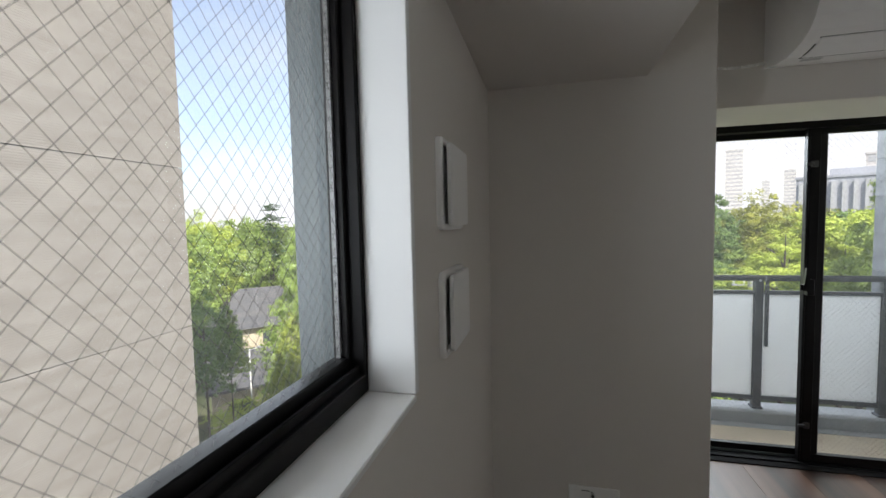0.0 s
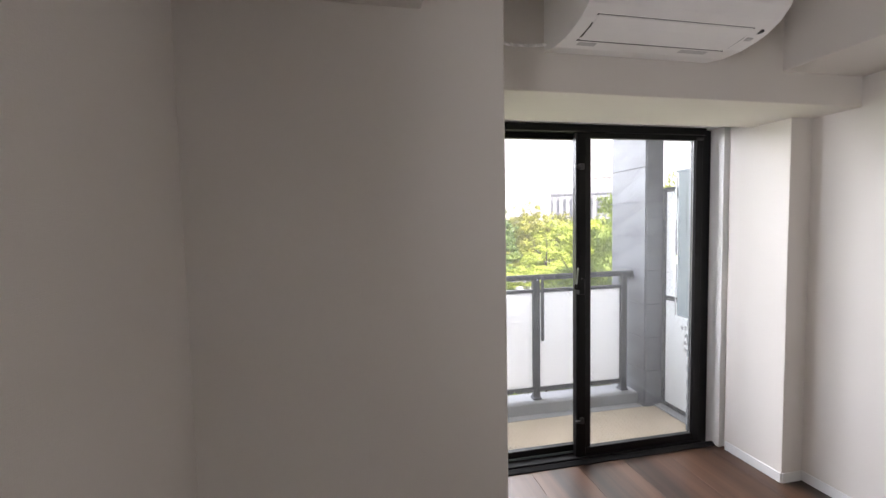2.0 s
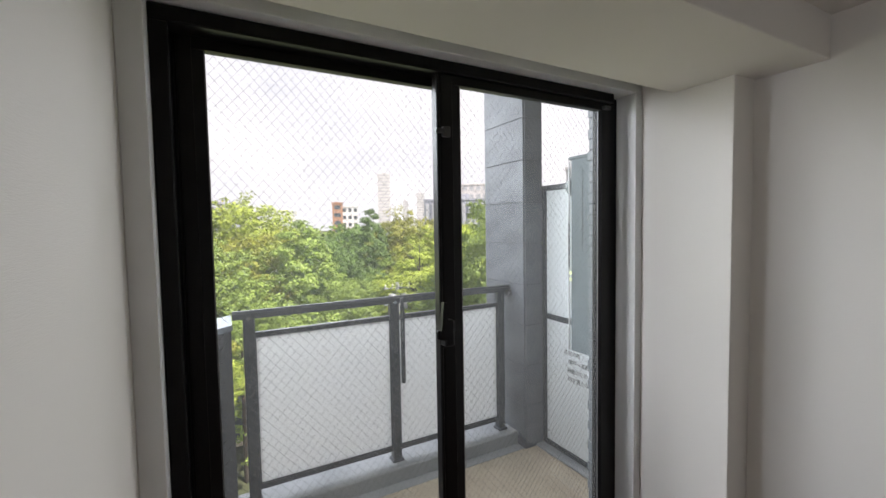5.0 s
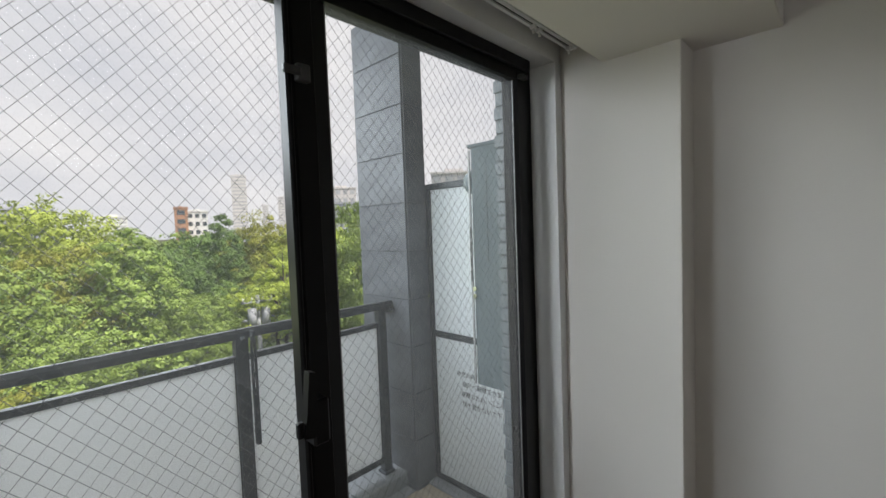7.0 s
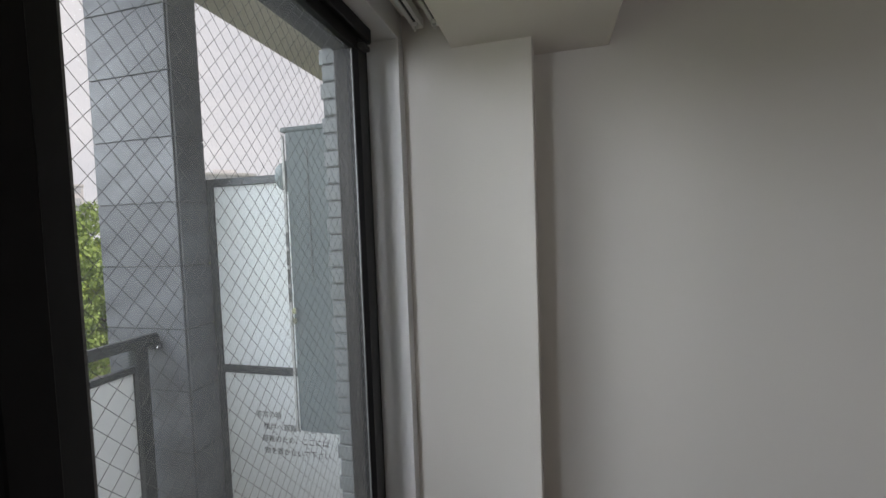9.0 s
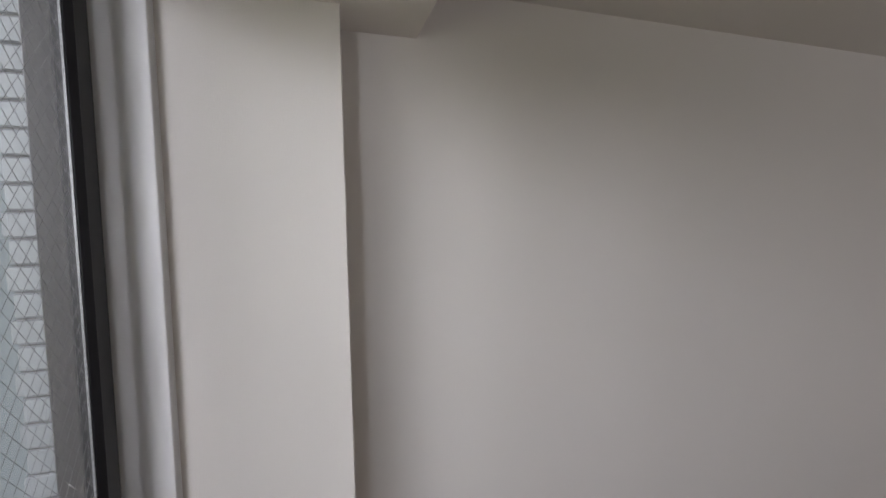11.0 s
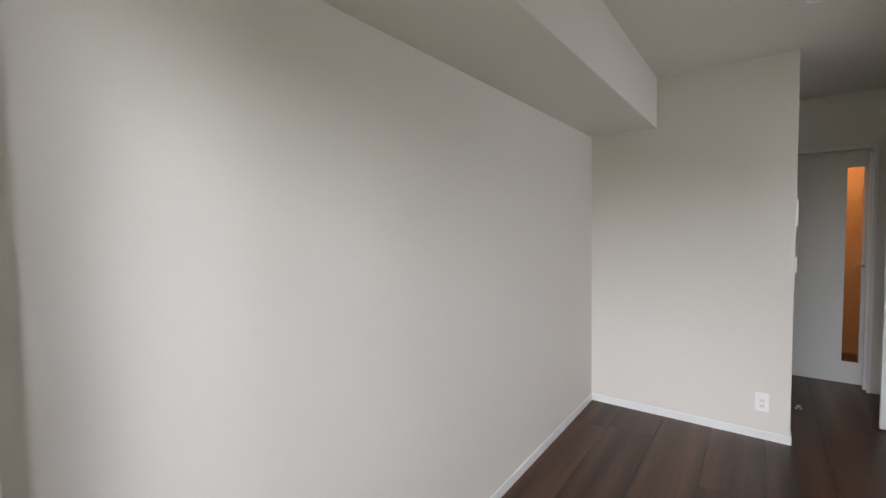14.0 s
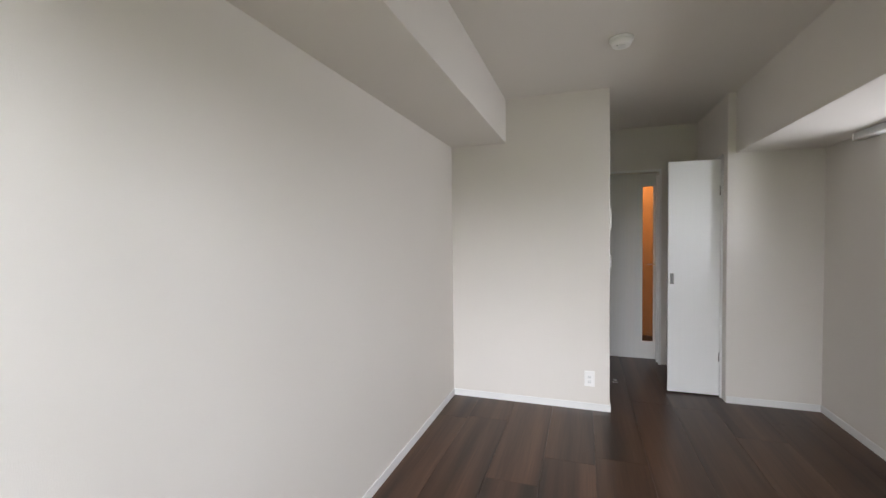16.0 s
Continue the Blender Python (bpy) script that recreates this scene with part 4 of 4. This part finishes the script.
wh = thing("water_heater", (3.1, 3.29, 0.76), "grey outdoor gas water heater on the brick wall", "water heater")
part("casing", sweep([(2.905, 3.184), (2.905, 3.37), (2.912, 3.388), (2.93, 3.395), (3.36, 3.395), (3.375, 3.38), (3.375, 3.184)], "z", 0.765, 1.82), HEATER, wh)
part("top_lip", box(2.90, 3.184, 1.82, 3.38, 3.402, 1.838, 0.006, seg=2), HEATER, wh)
part("exhaust_dome", tube((2.985, 3.394, 1.68), (2.985, 3.455, 1.68), 0.07, 24, r2=0.05), HEATER, wh, "round grey exhaust outlet")
part("seam", box(2.9035, 3.30, 1.32, 2.9052, 3.303, 1.76), DARKPL, wh, "dark panel seam")
part("edge_strip", box(2.899, 3.388, 0.765, 2.906, 3.398, 1.81, 0.001), GREYPL, wh, "grey edge strip")
for k in range(4):
    part("louvre", box(2.8975, 3.389, 1.23 + 0.065 * k, 2.8995, 3.397, 1.28 + 0.065 * k), DARKPL, wh, "dark louvre slot")
for z in (1.20, 1.165):
    part("latch", tube((2.893, 3.375, z), (2.906, 3.375, z), 0.011, 10), CHROME, wh, "small bright latch")

# ---- neighbouring wall beyond the side window ----
GZ = -11.0
nb = thing("neighbour_building", (-9.0, -3.0, GZ), "pale ribbed concrete building flank with fine joints", "building")
NX, NY = -4.43, 4.90
part("core", box(-14.0, -14.0, GZ, NX - 0.03, NY - 0.03, 14.0), CONCRETE, nb)


def ribbed_panel(y0, y1, z0, z1, pitch=0.027):
    """A panel on the flank: a saw-edged outline pushed along y."""
    pts, z = [(NX - 0.03, z0)], z0
    while z < z1 - 1e-6:
        t = min(z + pitch, z1)
        pts += [(NX, z + 0.003), (NX, t - 0.010), (NX - 0.0014, t - 0.008), (NX - 0.0014, t)]
        z = t
    pts += [(NX - 0.03, z1)]
    verts = [(x, y, zz) for y in (y0, y1) for x, zz in pts]
    n = len(pts)
    faces = [(i, i + 1, n + i + 1, n + i) for i in range(n - 1)]
    faces += [tuple(range(n - 1, -1, -1)), tuple(range(n, 2 * n))]
    me = bpy.data.meshes.new("ribbed_panel")
    at = Vector(nb["base"])
    me.from_pydata([Vector(v) - at for v in verts], [], faces)
    me.materials.append(RIB)
    ob = new("ribbed_panel", me)
    ob.parent = nb
    ob["base"] = nb["base"]


for z0, z1 in ((GZ, -2.05), (-2.04, 0.14), (0.15, 2.32), (2.33, 4.50), (4.51, 6.8), (6.81, 14.0)):
    for y0, y1 in ((-14.0, -1.6), (-1.59, NY)):
        if z0 < -8 or z1 > 10:
            part("panel", box(NX - 0.03, y0, z0, NX, y1, z1), RIB, nb)
        else:
            ribbed_panel(y0, y1, z0, z1)

# ---- ground and street ----
setting("ground", box(-2500, -400, GZ - 1, 2500, 3500, GZ), GRASS, "park ground of grass and bare earth", "ground")
setting("road", box(-60, 13.0, GZ - 0.5, 120, 19.0, GZ + 0.02), ASPHALT, "grey asphalt road below the balcony", "road")
setting("pavement", box(-60, 10.5, GZ - 0.5, 120, 13.0, GZ + 0.14), PAVE, "pale paved footway beside the road", "pavement")
low = box(-0.2, -14.0, GZ, 6.5, 3.12, -0.6)
setting("own_building", low, CONCRETE, "lower storeys of the apartment building", "building")


def polar(az, d, z=0.0):
    a = radians(az)
    return Vector((1.0 + d * math.sin(a), 1.2 + d * math.cos(a), z))


# ---- trees ----
ASPECT = {"cone": 3.0, "broad": 2.0, "pine": 3.4}


def crown_mesh(name, seed, shape, leaf, boughs, per, mat):
    """Leaf blades on layered boughs: each bough is a drooping fan of small clumps, and a darker inner mass closes the crown."""
    rng = np.random.default_rng(seed)
    pts, sizes, outs = [], [], []
    for c in range(boughs):
        th = c * 2.39996 + 0.5 * rng.random()
        u = (c + 0.5) / boughs
        inner = 0.55 if c % 5 == 4 else 1.0
        if shape == "cone":
            h = 1 - (1 - u) ** 0.62
            rad = (1 - h) ** 0.72 * (0.80 + 0.28 * rng.random()) * inner
            p, fan = np.array([rad * math.cos(th), rad * math.sin(th), h]), 0.26 * (1.15 - h)
        elif shape == "pine":
            tier = int(u * 6)
            h = 0.35 + tier * 0.12
            rad = (1.05 - h) * rng.random() ** 0.5 * (1.2 if math.cos(2 * th + tier * 2.1) > -0.2 else 0.35)
            p, fan = np.array([rad * math.cos(th), rad * math.sin(th), h + 0.02 * rng.standard_normal()]), 0.14
        else:
            zz = 1 - 1.85 * u
            k = (0.80 + 0.22 * rng.random()) * (1 + 0.13 * math.sin(2 * th + seed) + 0.09 * math.sin(5 * th + 3 * zz + seed)) * inner
            rr = math.sqrt(max(0.0, 1 - zz * zz)) * k
            p, fan = np.array([rr * math.cos(th), rr * math.sin(th), 0.5 + 0.5 * zz * k]), 0.22
        p[2] *= ASPECT[shape]
        out = np.array([math.cos(th), math.sin(th), 0.0])
        for k in range(7 if shape != "pine" else 3):
            d = rng.standard_normal(3) * fan * np.array([0.62, 0.62, 0.30])
            d[2] -= 0.55 * max(0.0, float(d @ out))
            pts.append(p + d)
            sizes.append((0.115 if shape != "pine" else 0.10) * (0.65 + 0.7 * rng.random()))
            outs.append(out)
    vs, fs = [], []
    for p, size, out in zip(pts, sizes, outs):
        o = rng.standard_normal((per, 3))
        o /= np.linalg.norm(o, axis=1)[:, None]
        q = o * (0.5 + 0.5 * rng.random((per, 1))) * size
        q[:, 2] *= 0.55 if shape != "pine" else 0.25
        q += p
        nrm = 0.8 * o + 0.4 * out + 0.35 * rng.standard_normal((per, 3))
        nrm[:, 2] += 0.55
        nrm /= np.linalg.norm(nrm, axis=1)[:, None]
        d = np.cross(nrm, rng.standard_normal((per, 3)))
        d /= np.linalg.norm(d, axis=1)[:, None]
        e = np.cross(nrm, d)
        s = leaf * (0.6 + 0.8 * rng.random((per, 1)))
        quad = np.stack([q - d * s, q + e * s * 0.6, q + d * s, q - e * s * 0.6], axis=1)
        base = len(vs)
        vs.extend(map(tuple, quad.reshape(-1, 3)))
        fs.extend((base + 4 * i, base + 4 * i + 1, base + 4 * i + 2, base + 4 * i + 3) for i in range(per))
    me = bpy.data.meshes.new(name)
    me.from_pydata(vs, [], fs)
    me.materials.append(mat)
    return me


def trunk_mesh(seed, shape):
    """A tapered trunk with forking limbs; crown from z 0 to 1, trunk below."""
    rng = random.Random(seed)
    bm = tube((0, 0, -1.1), (0, 0, 0.25), 0.055, 9, r2=0.035)
    tube((0, 0, 0.25), (0.02, 0.01, 0.85), 0.035, 8, bm, r2=0.008)
    for i in range(9):
        a, z = rng.random() * 6.283, 0.0 + 0.55 * rng.random()
        r = 0.45 + 0.3 * rng.random()
        mid = (r * 0.55 * math.cos(a), r * 0.55 * math.sin(a), z + 0.12)
        tip = (r * math.cos(a + 0.3), r * math.sin(a + 0.3), z + 0.2 + 0.12 * rng.random())
        tube((0, 0, z), mid, 0.018, 6, bm, r2=0.011)
        tube(mid, tip, 0.011, 6, bm, r2=0.004)
    me = bpy.data.meshes.new("trunk")
    bm.to_mesh(me)
    bm.free()
    me.materials.append(BARK)
    return me


SHAPES = {}


def tree(az, d, top, radius, shape, tone, variant, height=None, base=None, label="", group="trees of the park"):
    """A tree whose top stands at that elevation in degrees above the eye, seen from the room."""
    z1 = 1.45 + d * math.tan(radians(top))
    h = height or radius * 1.7
    z0 = z1 - h
    near = d < 50
    key = (shape, tone, variant, near)
    if key not in SHAPES:
        n = {"cone": 120, "broad": 110, "pine": 50}[shape]
        SHAPES[key] = (crown_mesh("crown", 11 * variant + len(tone), shape, 0.0215 if near else 0.045, n, 42 if near else 10, LEAF[tone]), trunk_mesh(variant, shape))
    cm, tm = SHAPES[key]
    p = polar(az, d, GZ)
    tr = new("tree")
    tr.location = p
    tagged(tr, label or {"deep": "dark green broadleaf park tree in full leaf", "mid": "fresh green broadleaf park tree in full leaf",
                         "light": "sunlit yellow-green park tree in full leaf", "olive": "olive-yellow park tree in full leaf",
                         "pine": "dark layered pine standing over the trees"}[tone], "tree", group)
    c = new("crown", cm)
    c.parent = tr
    c.matrix_basis = Matrix.LocRotScale((0, 0, z0 - GZ), Euler((0, 0, variant * 1.3 + az)), (radius, radius, h / ASPECT[shape]))
    t = new("trunk", tm)
    t.parent = tr
    t.matrix_basis = Matrix.LocRotScale((0, 0, z0 - GZ), None, (radius * 0.9, radius * 0.9, max(0.5, (z0 - GZ) / 1.1)))
    return tr


# az, distance, top elevation, crown radius, shape, tone, variant, crown height
for row in (
    (-8.5, 34, 2.3, 5.2, "broad", "mid", 1, 9), (-3.0, 37, 2.7, 5.0, "broad", "light", 2, 9), (3.4, 35, 3.4, 4.6, "broad", "light", 3, 9),
    (-6.5, 27, -1.2, 4.2, "broad", "mid", 4, 7.5), (-0.8, 27, -1.4, 3.8, "broad", "mid", 1, 8), (4.4, 29, -0.6, 3.0, "broad", "olive", 2, 8),
    (9.9, 27, 1.6, 4.3, "cone", "mid", 1, 11), (2.8, 23, -8.0, 2.6, "broad", "mid", 3, 5), (13.6, 31, -1.0, 2.8, "broad", "deep", 3, 8),
    (18.9, 33, 2.9, 2.9, "cone", "deep", 4, 11), (24.2, 36, 1.7, 3.7, "broad", "olive", 3, 8), (21.6, 33, -4.2, 2.6, "broad", "mid", 4, 5),
    (27.5, 33, -0.4, 3.6, "broad", "light", 2, 7), (31.5, 34, 0.4, 3.4, "broad", "light", 4, 8), (36.0, 24, 4.0, 2.6, "broad", "mid", 2, 8),
    (25.2, 29, -4.0, 2.6, "broad", "light", 1, 4), (30.0, 27, -5.0, 2.6, "broad", "mid", 3, 4), (16.0, 27, -6.5, 2.4, "broad", "mid", 2, 5),
    (41.0, 26, 4.6, 3.0, "broad", "light", 3, 8), (46.0, 30, 3.5, 3.5, "broad", "mid", 1, 8), (-13.0, 33, 1.5, 4.6, "broad", "light", 4, 9),
    (-18.5, 30, 0.8, 4.2, "broad", "mid", 1, 9), (-24.0, 32, 1.0, 4.4, "broad", "deep", 2, 9),
    (-9.5, 21, -9.8, 2.3, "broad", "olive", 1, 2.6), (-5.0, 20, -11.2, 2.2, "broad", "olive", 2, 2.4), (-13.5, 21, -9.5, 2.4, "broad", "olive", 4, 2.6),
    (-1.8, 19, -14.0, 1.4, "broad", "light", 3, 2.2),
    (-46.2, 43, 1.0, 4.2, "broad", "light", 3, 10), (-41.5, 46, 0.6, 4.6, "broad", "mid", 1, 10), (-38.6, 48, 0.8, 4.0, "broad", "mid", 2, 10),
    (-37.6, 44, 3.1, 3.6, "pine", "pine", 1, 9), (-35.6, 25, 0.5, 2.4, "cone", "mid", 2, 11.5), (-37.4, 22, -11.0, 1.3, "cone", "light", 4, 5.5),
    (-44.7, 21, -9.4, 0.85, "cone", "mid", 2, 3.2), (-47.6, 20, -8.8, 1.2, "broad", "deep", 3, 4.0), (-37.6, 23, -18.6, 1.3, "broad", "mid", 4, 2.2),
    (-43.5, 22, -21.0, 1.2, "broad", "light", 1, 1.6), (-50.0, 34, 0.5, 4.2, "broad", "mid", 2, 9), (-29.0, 30, 0.6, 4.0, "broad", "mid", 3, 9),
):
    tree(*row)
rng = random.Random(5)
for i in range(46):
    az = -55 + 115 * (i + rng.random()) / 46
    tree(az, 55 + 30 * rng.random(), -0.5 + 0.8 * rng.random(), 4.5 + 2.2 * rng.random(), "broad", rng.choice(("mid", "deep", "mid", "light")), rng.randint(1, 4), 10,
         group="far trees of the park")


# ---- far buildings ----
def tower(name, az, d, wide, deep, top, material, label, floors, bays, glaze, band=False, group="far buildings", base_el=None, fins=0):
    """A block seen square on from the room, with its storeys of windows set into the face."""
    z1 = 1.45 + d * math.tan(radians(top))
    p = polar(az, d, GZ)
    b = thing(name, p, label, "building", group)
    b.rotation_euler = (0, 0, -radians(az))
    at = Vector(p)

    def sub(nm, bm, mat, parent=b, lab=""):
        bmesh.ops.translate(bm, vec=at, verts=bm.verts)
        return part(nm, bm, mat, parent, lab)

    h = z1 - GZ
    sub("wall", box(-wide / 2, 0, 0, wide / 2, deep, h), material)
    sub("roof", box(-wide / 2 - 0.2, -0.2, h, wide / 2 + 0.2, deep + 0.2, h + 0.5), material)
    sub("plant_room", box(-wide * 0.22, deep * 0.2, h + 0.5, wide * 0.18, deep * 0.7, h + 0.5 + wide * 0.08), material)
    step = h / floors
    if band:
        for i in range(1, floors):
            sub("window_band", box(-wide * 0.46, -0.12, i * step + step * 0.42, wide * 0.46, 0.05, i * step + step * 0.9), glaze)
    elif fins:
        for k in range(fins):
            x = -wide / 2 + wide * (k + 0.5) / fins
            sub("fin", box(x - wide / fins * 0.2, -0.5, 0, x + wide / fins * 0.2, 0.02, h - 0.8), glaze)
    else:
        first = None
        for i in range(max(1, floors - 7), floors):
            for k in range(bays):
                x = -wide / 2 + wide * (k + 0.5) / bays
                m = (x, 0, i * step + step * 0.55)
                if first is None:
                    first = sub("window", box(-wide / bays * 0.3, -0.08, -step * 0.25, wide / bays * 0.3, 0.05, step * 0.25), glaze)
                    first.location = m
                else:
                    w = first.copy()
                    scene.collection.objects.link(w)
                    w.location = m
    return b


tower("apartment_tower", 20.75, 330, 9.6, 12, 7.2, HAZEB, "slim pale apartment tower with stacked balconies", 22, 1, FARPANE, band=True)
tower("apartment_block", 16.2, 150, 5.6, 8, 2.9, PALE, "white low-rise block above the trees", 8, 3, PANE)
tower("apartment_block", 14.6, 148, 3.4, 6, 3.3, TERRA, "terracotta-tiled stair tower of a low block", 8, 1, PANE)
tower("apartment_block", 8.3, 260, 11.5, 10, 2.4, PALE, "white stepped apartment block in the distance", 12, 1, FARPANE, band=True)
tower("brick_tower", -2.8, 130, 2.9, 4, 5.0, TERRA, "plain brown brick tower over the trees", 8, 1, TERRA)
tower("flat_roof_hall", 1.0, 134, 13, 12, 3.2, GREYF, "long grey flat-roofed hall behind the trees", 5, 5, PANE)
tower("office_building", 30.6, 120, 19.0, 14, 3.6, GREYF, "grey office block with dark vertical fins", 8, 1, FARPANE, fins=11)
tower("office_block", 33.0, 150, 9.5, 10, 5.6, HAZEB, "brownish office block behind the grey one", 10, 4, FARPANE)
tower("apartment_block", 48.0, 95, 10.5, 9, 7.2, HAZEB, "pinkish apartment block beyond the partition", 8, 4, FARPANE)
# the haze on these towers is only their lightened wall and pane colours
tower("apartment_tower", 25.6, 400, 7, 9, 4.6, HAZEB, "far apartment tower, paled with painted haze", 18, 1, FARPANE, band=True)
tower("apartment_tower", 23.6, 480, 6, 9, 3.6, HAZEB, "far apartment tower, paled with painted haze", 16, 1, FARPANE, band=True)
tower("apartment_tower", -42.6, 420, 7, 9, 2.5, HAZEB, "pinkish far tower, paled with painted haze", 14, 1, FARPANE, band=True)
tower("apartment_tower", -40.4, 440, 10, 9, 2.6, HAZEB, "pinkish far tower, paled with painted haze", 14, 1, FARPANE, band=True)
tower("apartment_block", -10.2, 60, 5.0, 6, -1.6, TERRA, "orange-brown house front among the trees", 4, 3, PANE)

# house below the side window
hp = polar(-39.9, 31, GZ)
hs = thing("house", hp, "cream house with dark slate hipped roofs", "house")
hs.rotation_euler = (0, 0, radians(44))


def hsub(nm, bm, mat, lab=""):
    bmesh.ops.translate(bm, vec=Vector(hp), verts=bm.verts)
    return part(nm, bm, mat, hs, lab)


def hip(w, d, z0, z1, over, ridge):
    b = bmesh.new()
    lo = [b.verts.new(v) for v in ((-w - over, -d - over, z0), (w + over, -d - over, z0), (w + over, d + over, z0), (-w - over, d + over, z0))]
    hi = [b.verts.new(v) for v in ((-ridge, 0, z1), (ridge, 0, z1))]
    b.faces.new((lo[0], lo[1], hi[1], hi[0]))
    b.faces.new((lo[2], lo[3], hi[0], hi[1]))
    b.faces.new((lo[1], lo[2], hi[1]))
    b.faces.new((lo[3], lo[0], hi[0]))
    b.faces.new(lo[::-1])
    return b


hsub("wall", box(-3.0, -2.2, 0, 3.0, 2.2, 6.1), CREAM)
hsub("roof", hip(3.0, 2.2, 6.05, 8.3, 0.3, 1.3), ROOF, "dark slate hipped roof")
hsub("lower_wall", box(-3.3, -4.4, 0, 3.3, -2.2, 3.2), CREAM)
hsub("lower_roof", sweep([(-4.9, 3.05), (-4.9, 3.2), (-2.2, 4.75), (-2.2, 4.55)], "x", -3.6, 3.6), ROOF, "dark slate lean-to roof")
for x in (-1.8, 0.2, 1.9):
    hsub("window", box(x - 0.4, -2.26, 5.05, x + 0.4, -2.18, 5.75), PANE)
    hsub("window", box(x - 0.5, -4.46, 0.6, x + 0.5, -4.38, 2.2), PANE)
# shop front under the balcony's open corner
shop = polar(-2.6, 27, GZ)
sh = thing("shop_house", shop, "brown low street building with a green awning", "house")
for nm, bm, mat, lab in (("wall", box(-4, 0, 0, 4, 4, 4.6), CREAM, ""), ("roof", box(-4.3, -0.4, 4.6, 4.3, 4.3, 4.9), TERRA, ""),
                         ("awning", sweep([(-1.2, 2.3), (0, 2.9), (0, 2.8), (-1.2, 2.2)], "x", -3.5, 3.5), GREYF, "grey-green awning"),
                         ("window", box(-2.6, -0.06, 3.2, -1.2, 0.05, 4.2), PANE, ""), ("window", box(1.0, -0.06, 3.2, 2.4, 0.05, 4.2), PANE, ""),
                         ("shop_window", box(-3.2, -0.06, 0.4, 3.2, 0.05, 2.1), PANE, "")):
    bmesh.ops.translate(bm, vec=Vector(shop), verts=bm.verts)
    part(nm, bm, mat, sh, lab)

# utility pole by the road
up = polar(22.2, 27, GZ - 0.55)
ut = thing("utility_pole", up, "grey concrete utility pole with two transformers", "utility pole")


def usub(nm, bm, mat, lab=""):
    bmesh.ops.translate(bm, vec=Vector(up), verts=bm.verts)
    return part(nm, bm, mat, ut, lab)


usub("pole", tube((0, 0, 0), (0, 0, 9.6), 0.16, 12, r2=0.11), CONCRETE)
for z in (8.2, 9.2):
    usub("cross_arm", box(-0.9, -0.05, z, 0.9, 0.05, z + 0.1, 0.01), GREYF)
for x in (-0.38, 0.38):
    usub("transformer", tube((x, -0.1, 7.9), (x, -0.1, 8.9), 0.24, 14), GREYF, "pale grey transformer can")
for x in (-0.8, -0.3, 0.3, 0.8):
    usub("insulator", tube((x, 0, 9.3), (x, 0, 9.5), 0.05, 8), WHITE)
lp = polar(-41.9, 26, GZ)
lm = thing("street_lamp", lp, "thin pale lamp post beside the house", "lamp post")
for nm, bm, mat in (("post", tube((0, 0, 0), (0, 0, 5.4), 0.05, 10, r2=0.035), PALE), ("arm", tube((0, 0, 5.35), (0.7, 0, 5.6), 0.03, 8), PALE), ("lamp_head", box(0.55, -0.09, 5.55, 1.0, 0.09, 5.64, 0.02), GREYPL)):
    bmesh.ops.translate(bm, vec=Vector(lp), verts=bm.verts)
    part(nm, bm, mat, lm)

# ---- laid pieces: stone tiles, bricks, floor boards ----
def share(name, me, parent, at, rot=None):
    ob = new(name, me)
    ob.parent = parent
    ob.matrix_basis = Matrix.LocRotScale(Vector(at) - Vector(parent["base"]), rot, None)
    return ob


def piece_mesh(name, w, d, h, mat, bevel):
    bm = box(-w / 2, -d / 2, -h / 2, w / 2, d / 2, h / 2, bevel)
    me = bpy.data.meshes.new(name)
    bm.to_mesh(me)
    bm.free()
    me.materials.append(mat)
    return me


TILE_H = 0.348
side_tile = piece_mesh("tile", 0.012, 0.556, TILE_H - 0.006, STONE, 0.0015)
front_tile = piece_mesh("tile", 0.184, 0.012, TILE_H - 0.006, STONE, 0.0015)
z = 1.665 - 7 * TILE_H
while z < 2.9:
    share("tile", side_tile, col, (3.450, 4.724, z + TILE_H / 2))
    share("tile", front_tile, col, (3.550, 4.442, z + TILE_H / 2))
    z += TILE_H

CH = 0.0526
outer = bpy.data.objects["wall_outer"]
reveal_brick = piece_mesh("brick", 0.012, 0.058, CH - 0.006, BRICK, 0.002)
face_brick = piece_mesh("brick", 0.094, 0.012, CH - 0.006, BRICK, 0.002)
for i in range(48):
    z = -0.43 + CH * (i + 0.5)
    share("brick", reveal_brick, outer, (2.824, 3.151, z))
    for k in range(5):
        share("brick", face_brick, outer, (2.868 + 0.1 * k + (0.03 if i % 2 else 0.0), 3.184, z))

PLANK, LONG = 0.303, 1.82
board = {}
floor_ob = bpy.data.objects["floor"]
rng = random.Random(3)
x, c = XL - 0.15, 0
while x < XR + 0.15:
    y = -3.6 - rng.random() * LONG
    while y < 2.985:
        y0, y1 = max(y, -3.6), min(y + LONG, 2.985)
        if y1 - y0 > 0.05:
            key = round(y1 - y0, 3)
            if key not in board:
                board[key] = piece_mesh("floor_board", PLANK - 0.0012, key - 0.0004, 0.016, WALNUT, 0.0005)
            share("floor_board", board[key], floor_ob, (x + PLANK / 2, (y0 + y1) / 2, -0.008))
        y += LONG
    x += PLANK
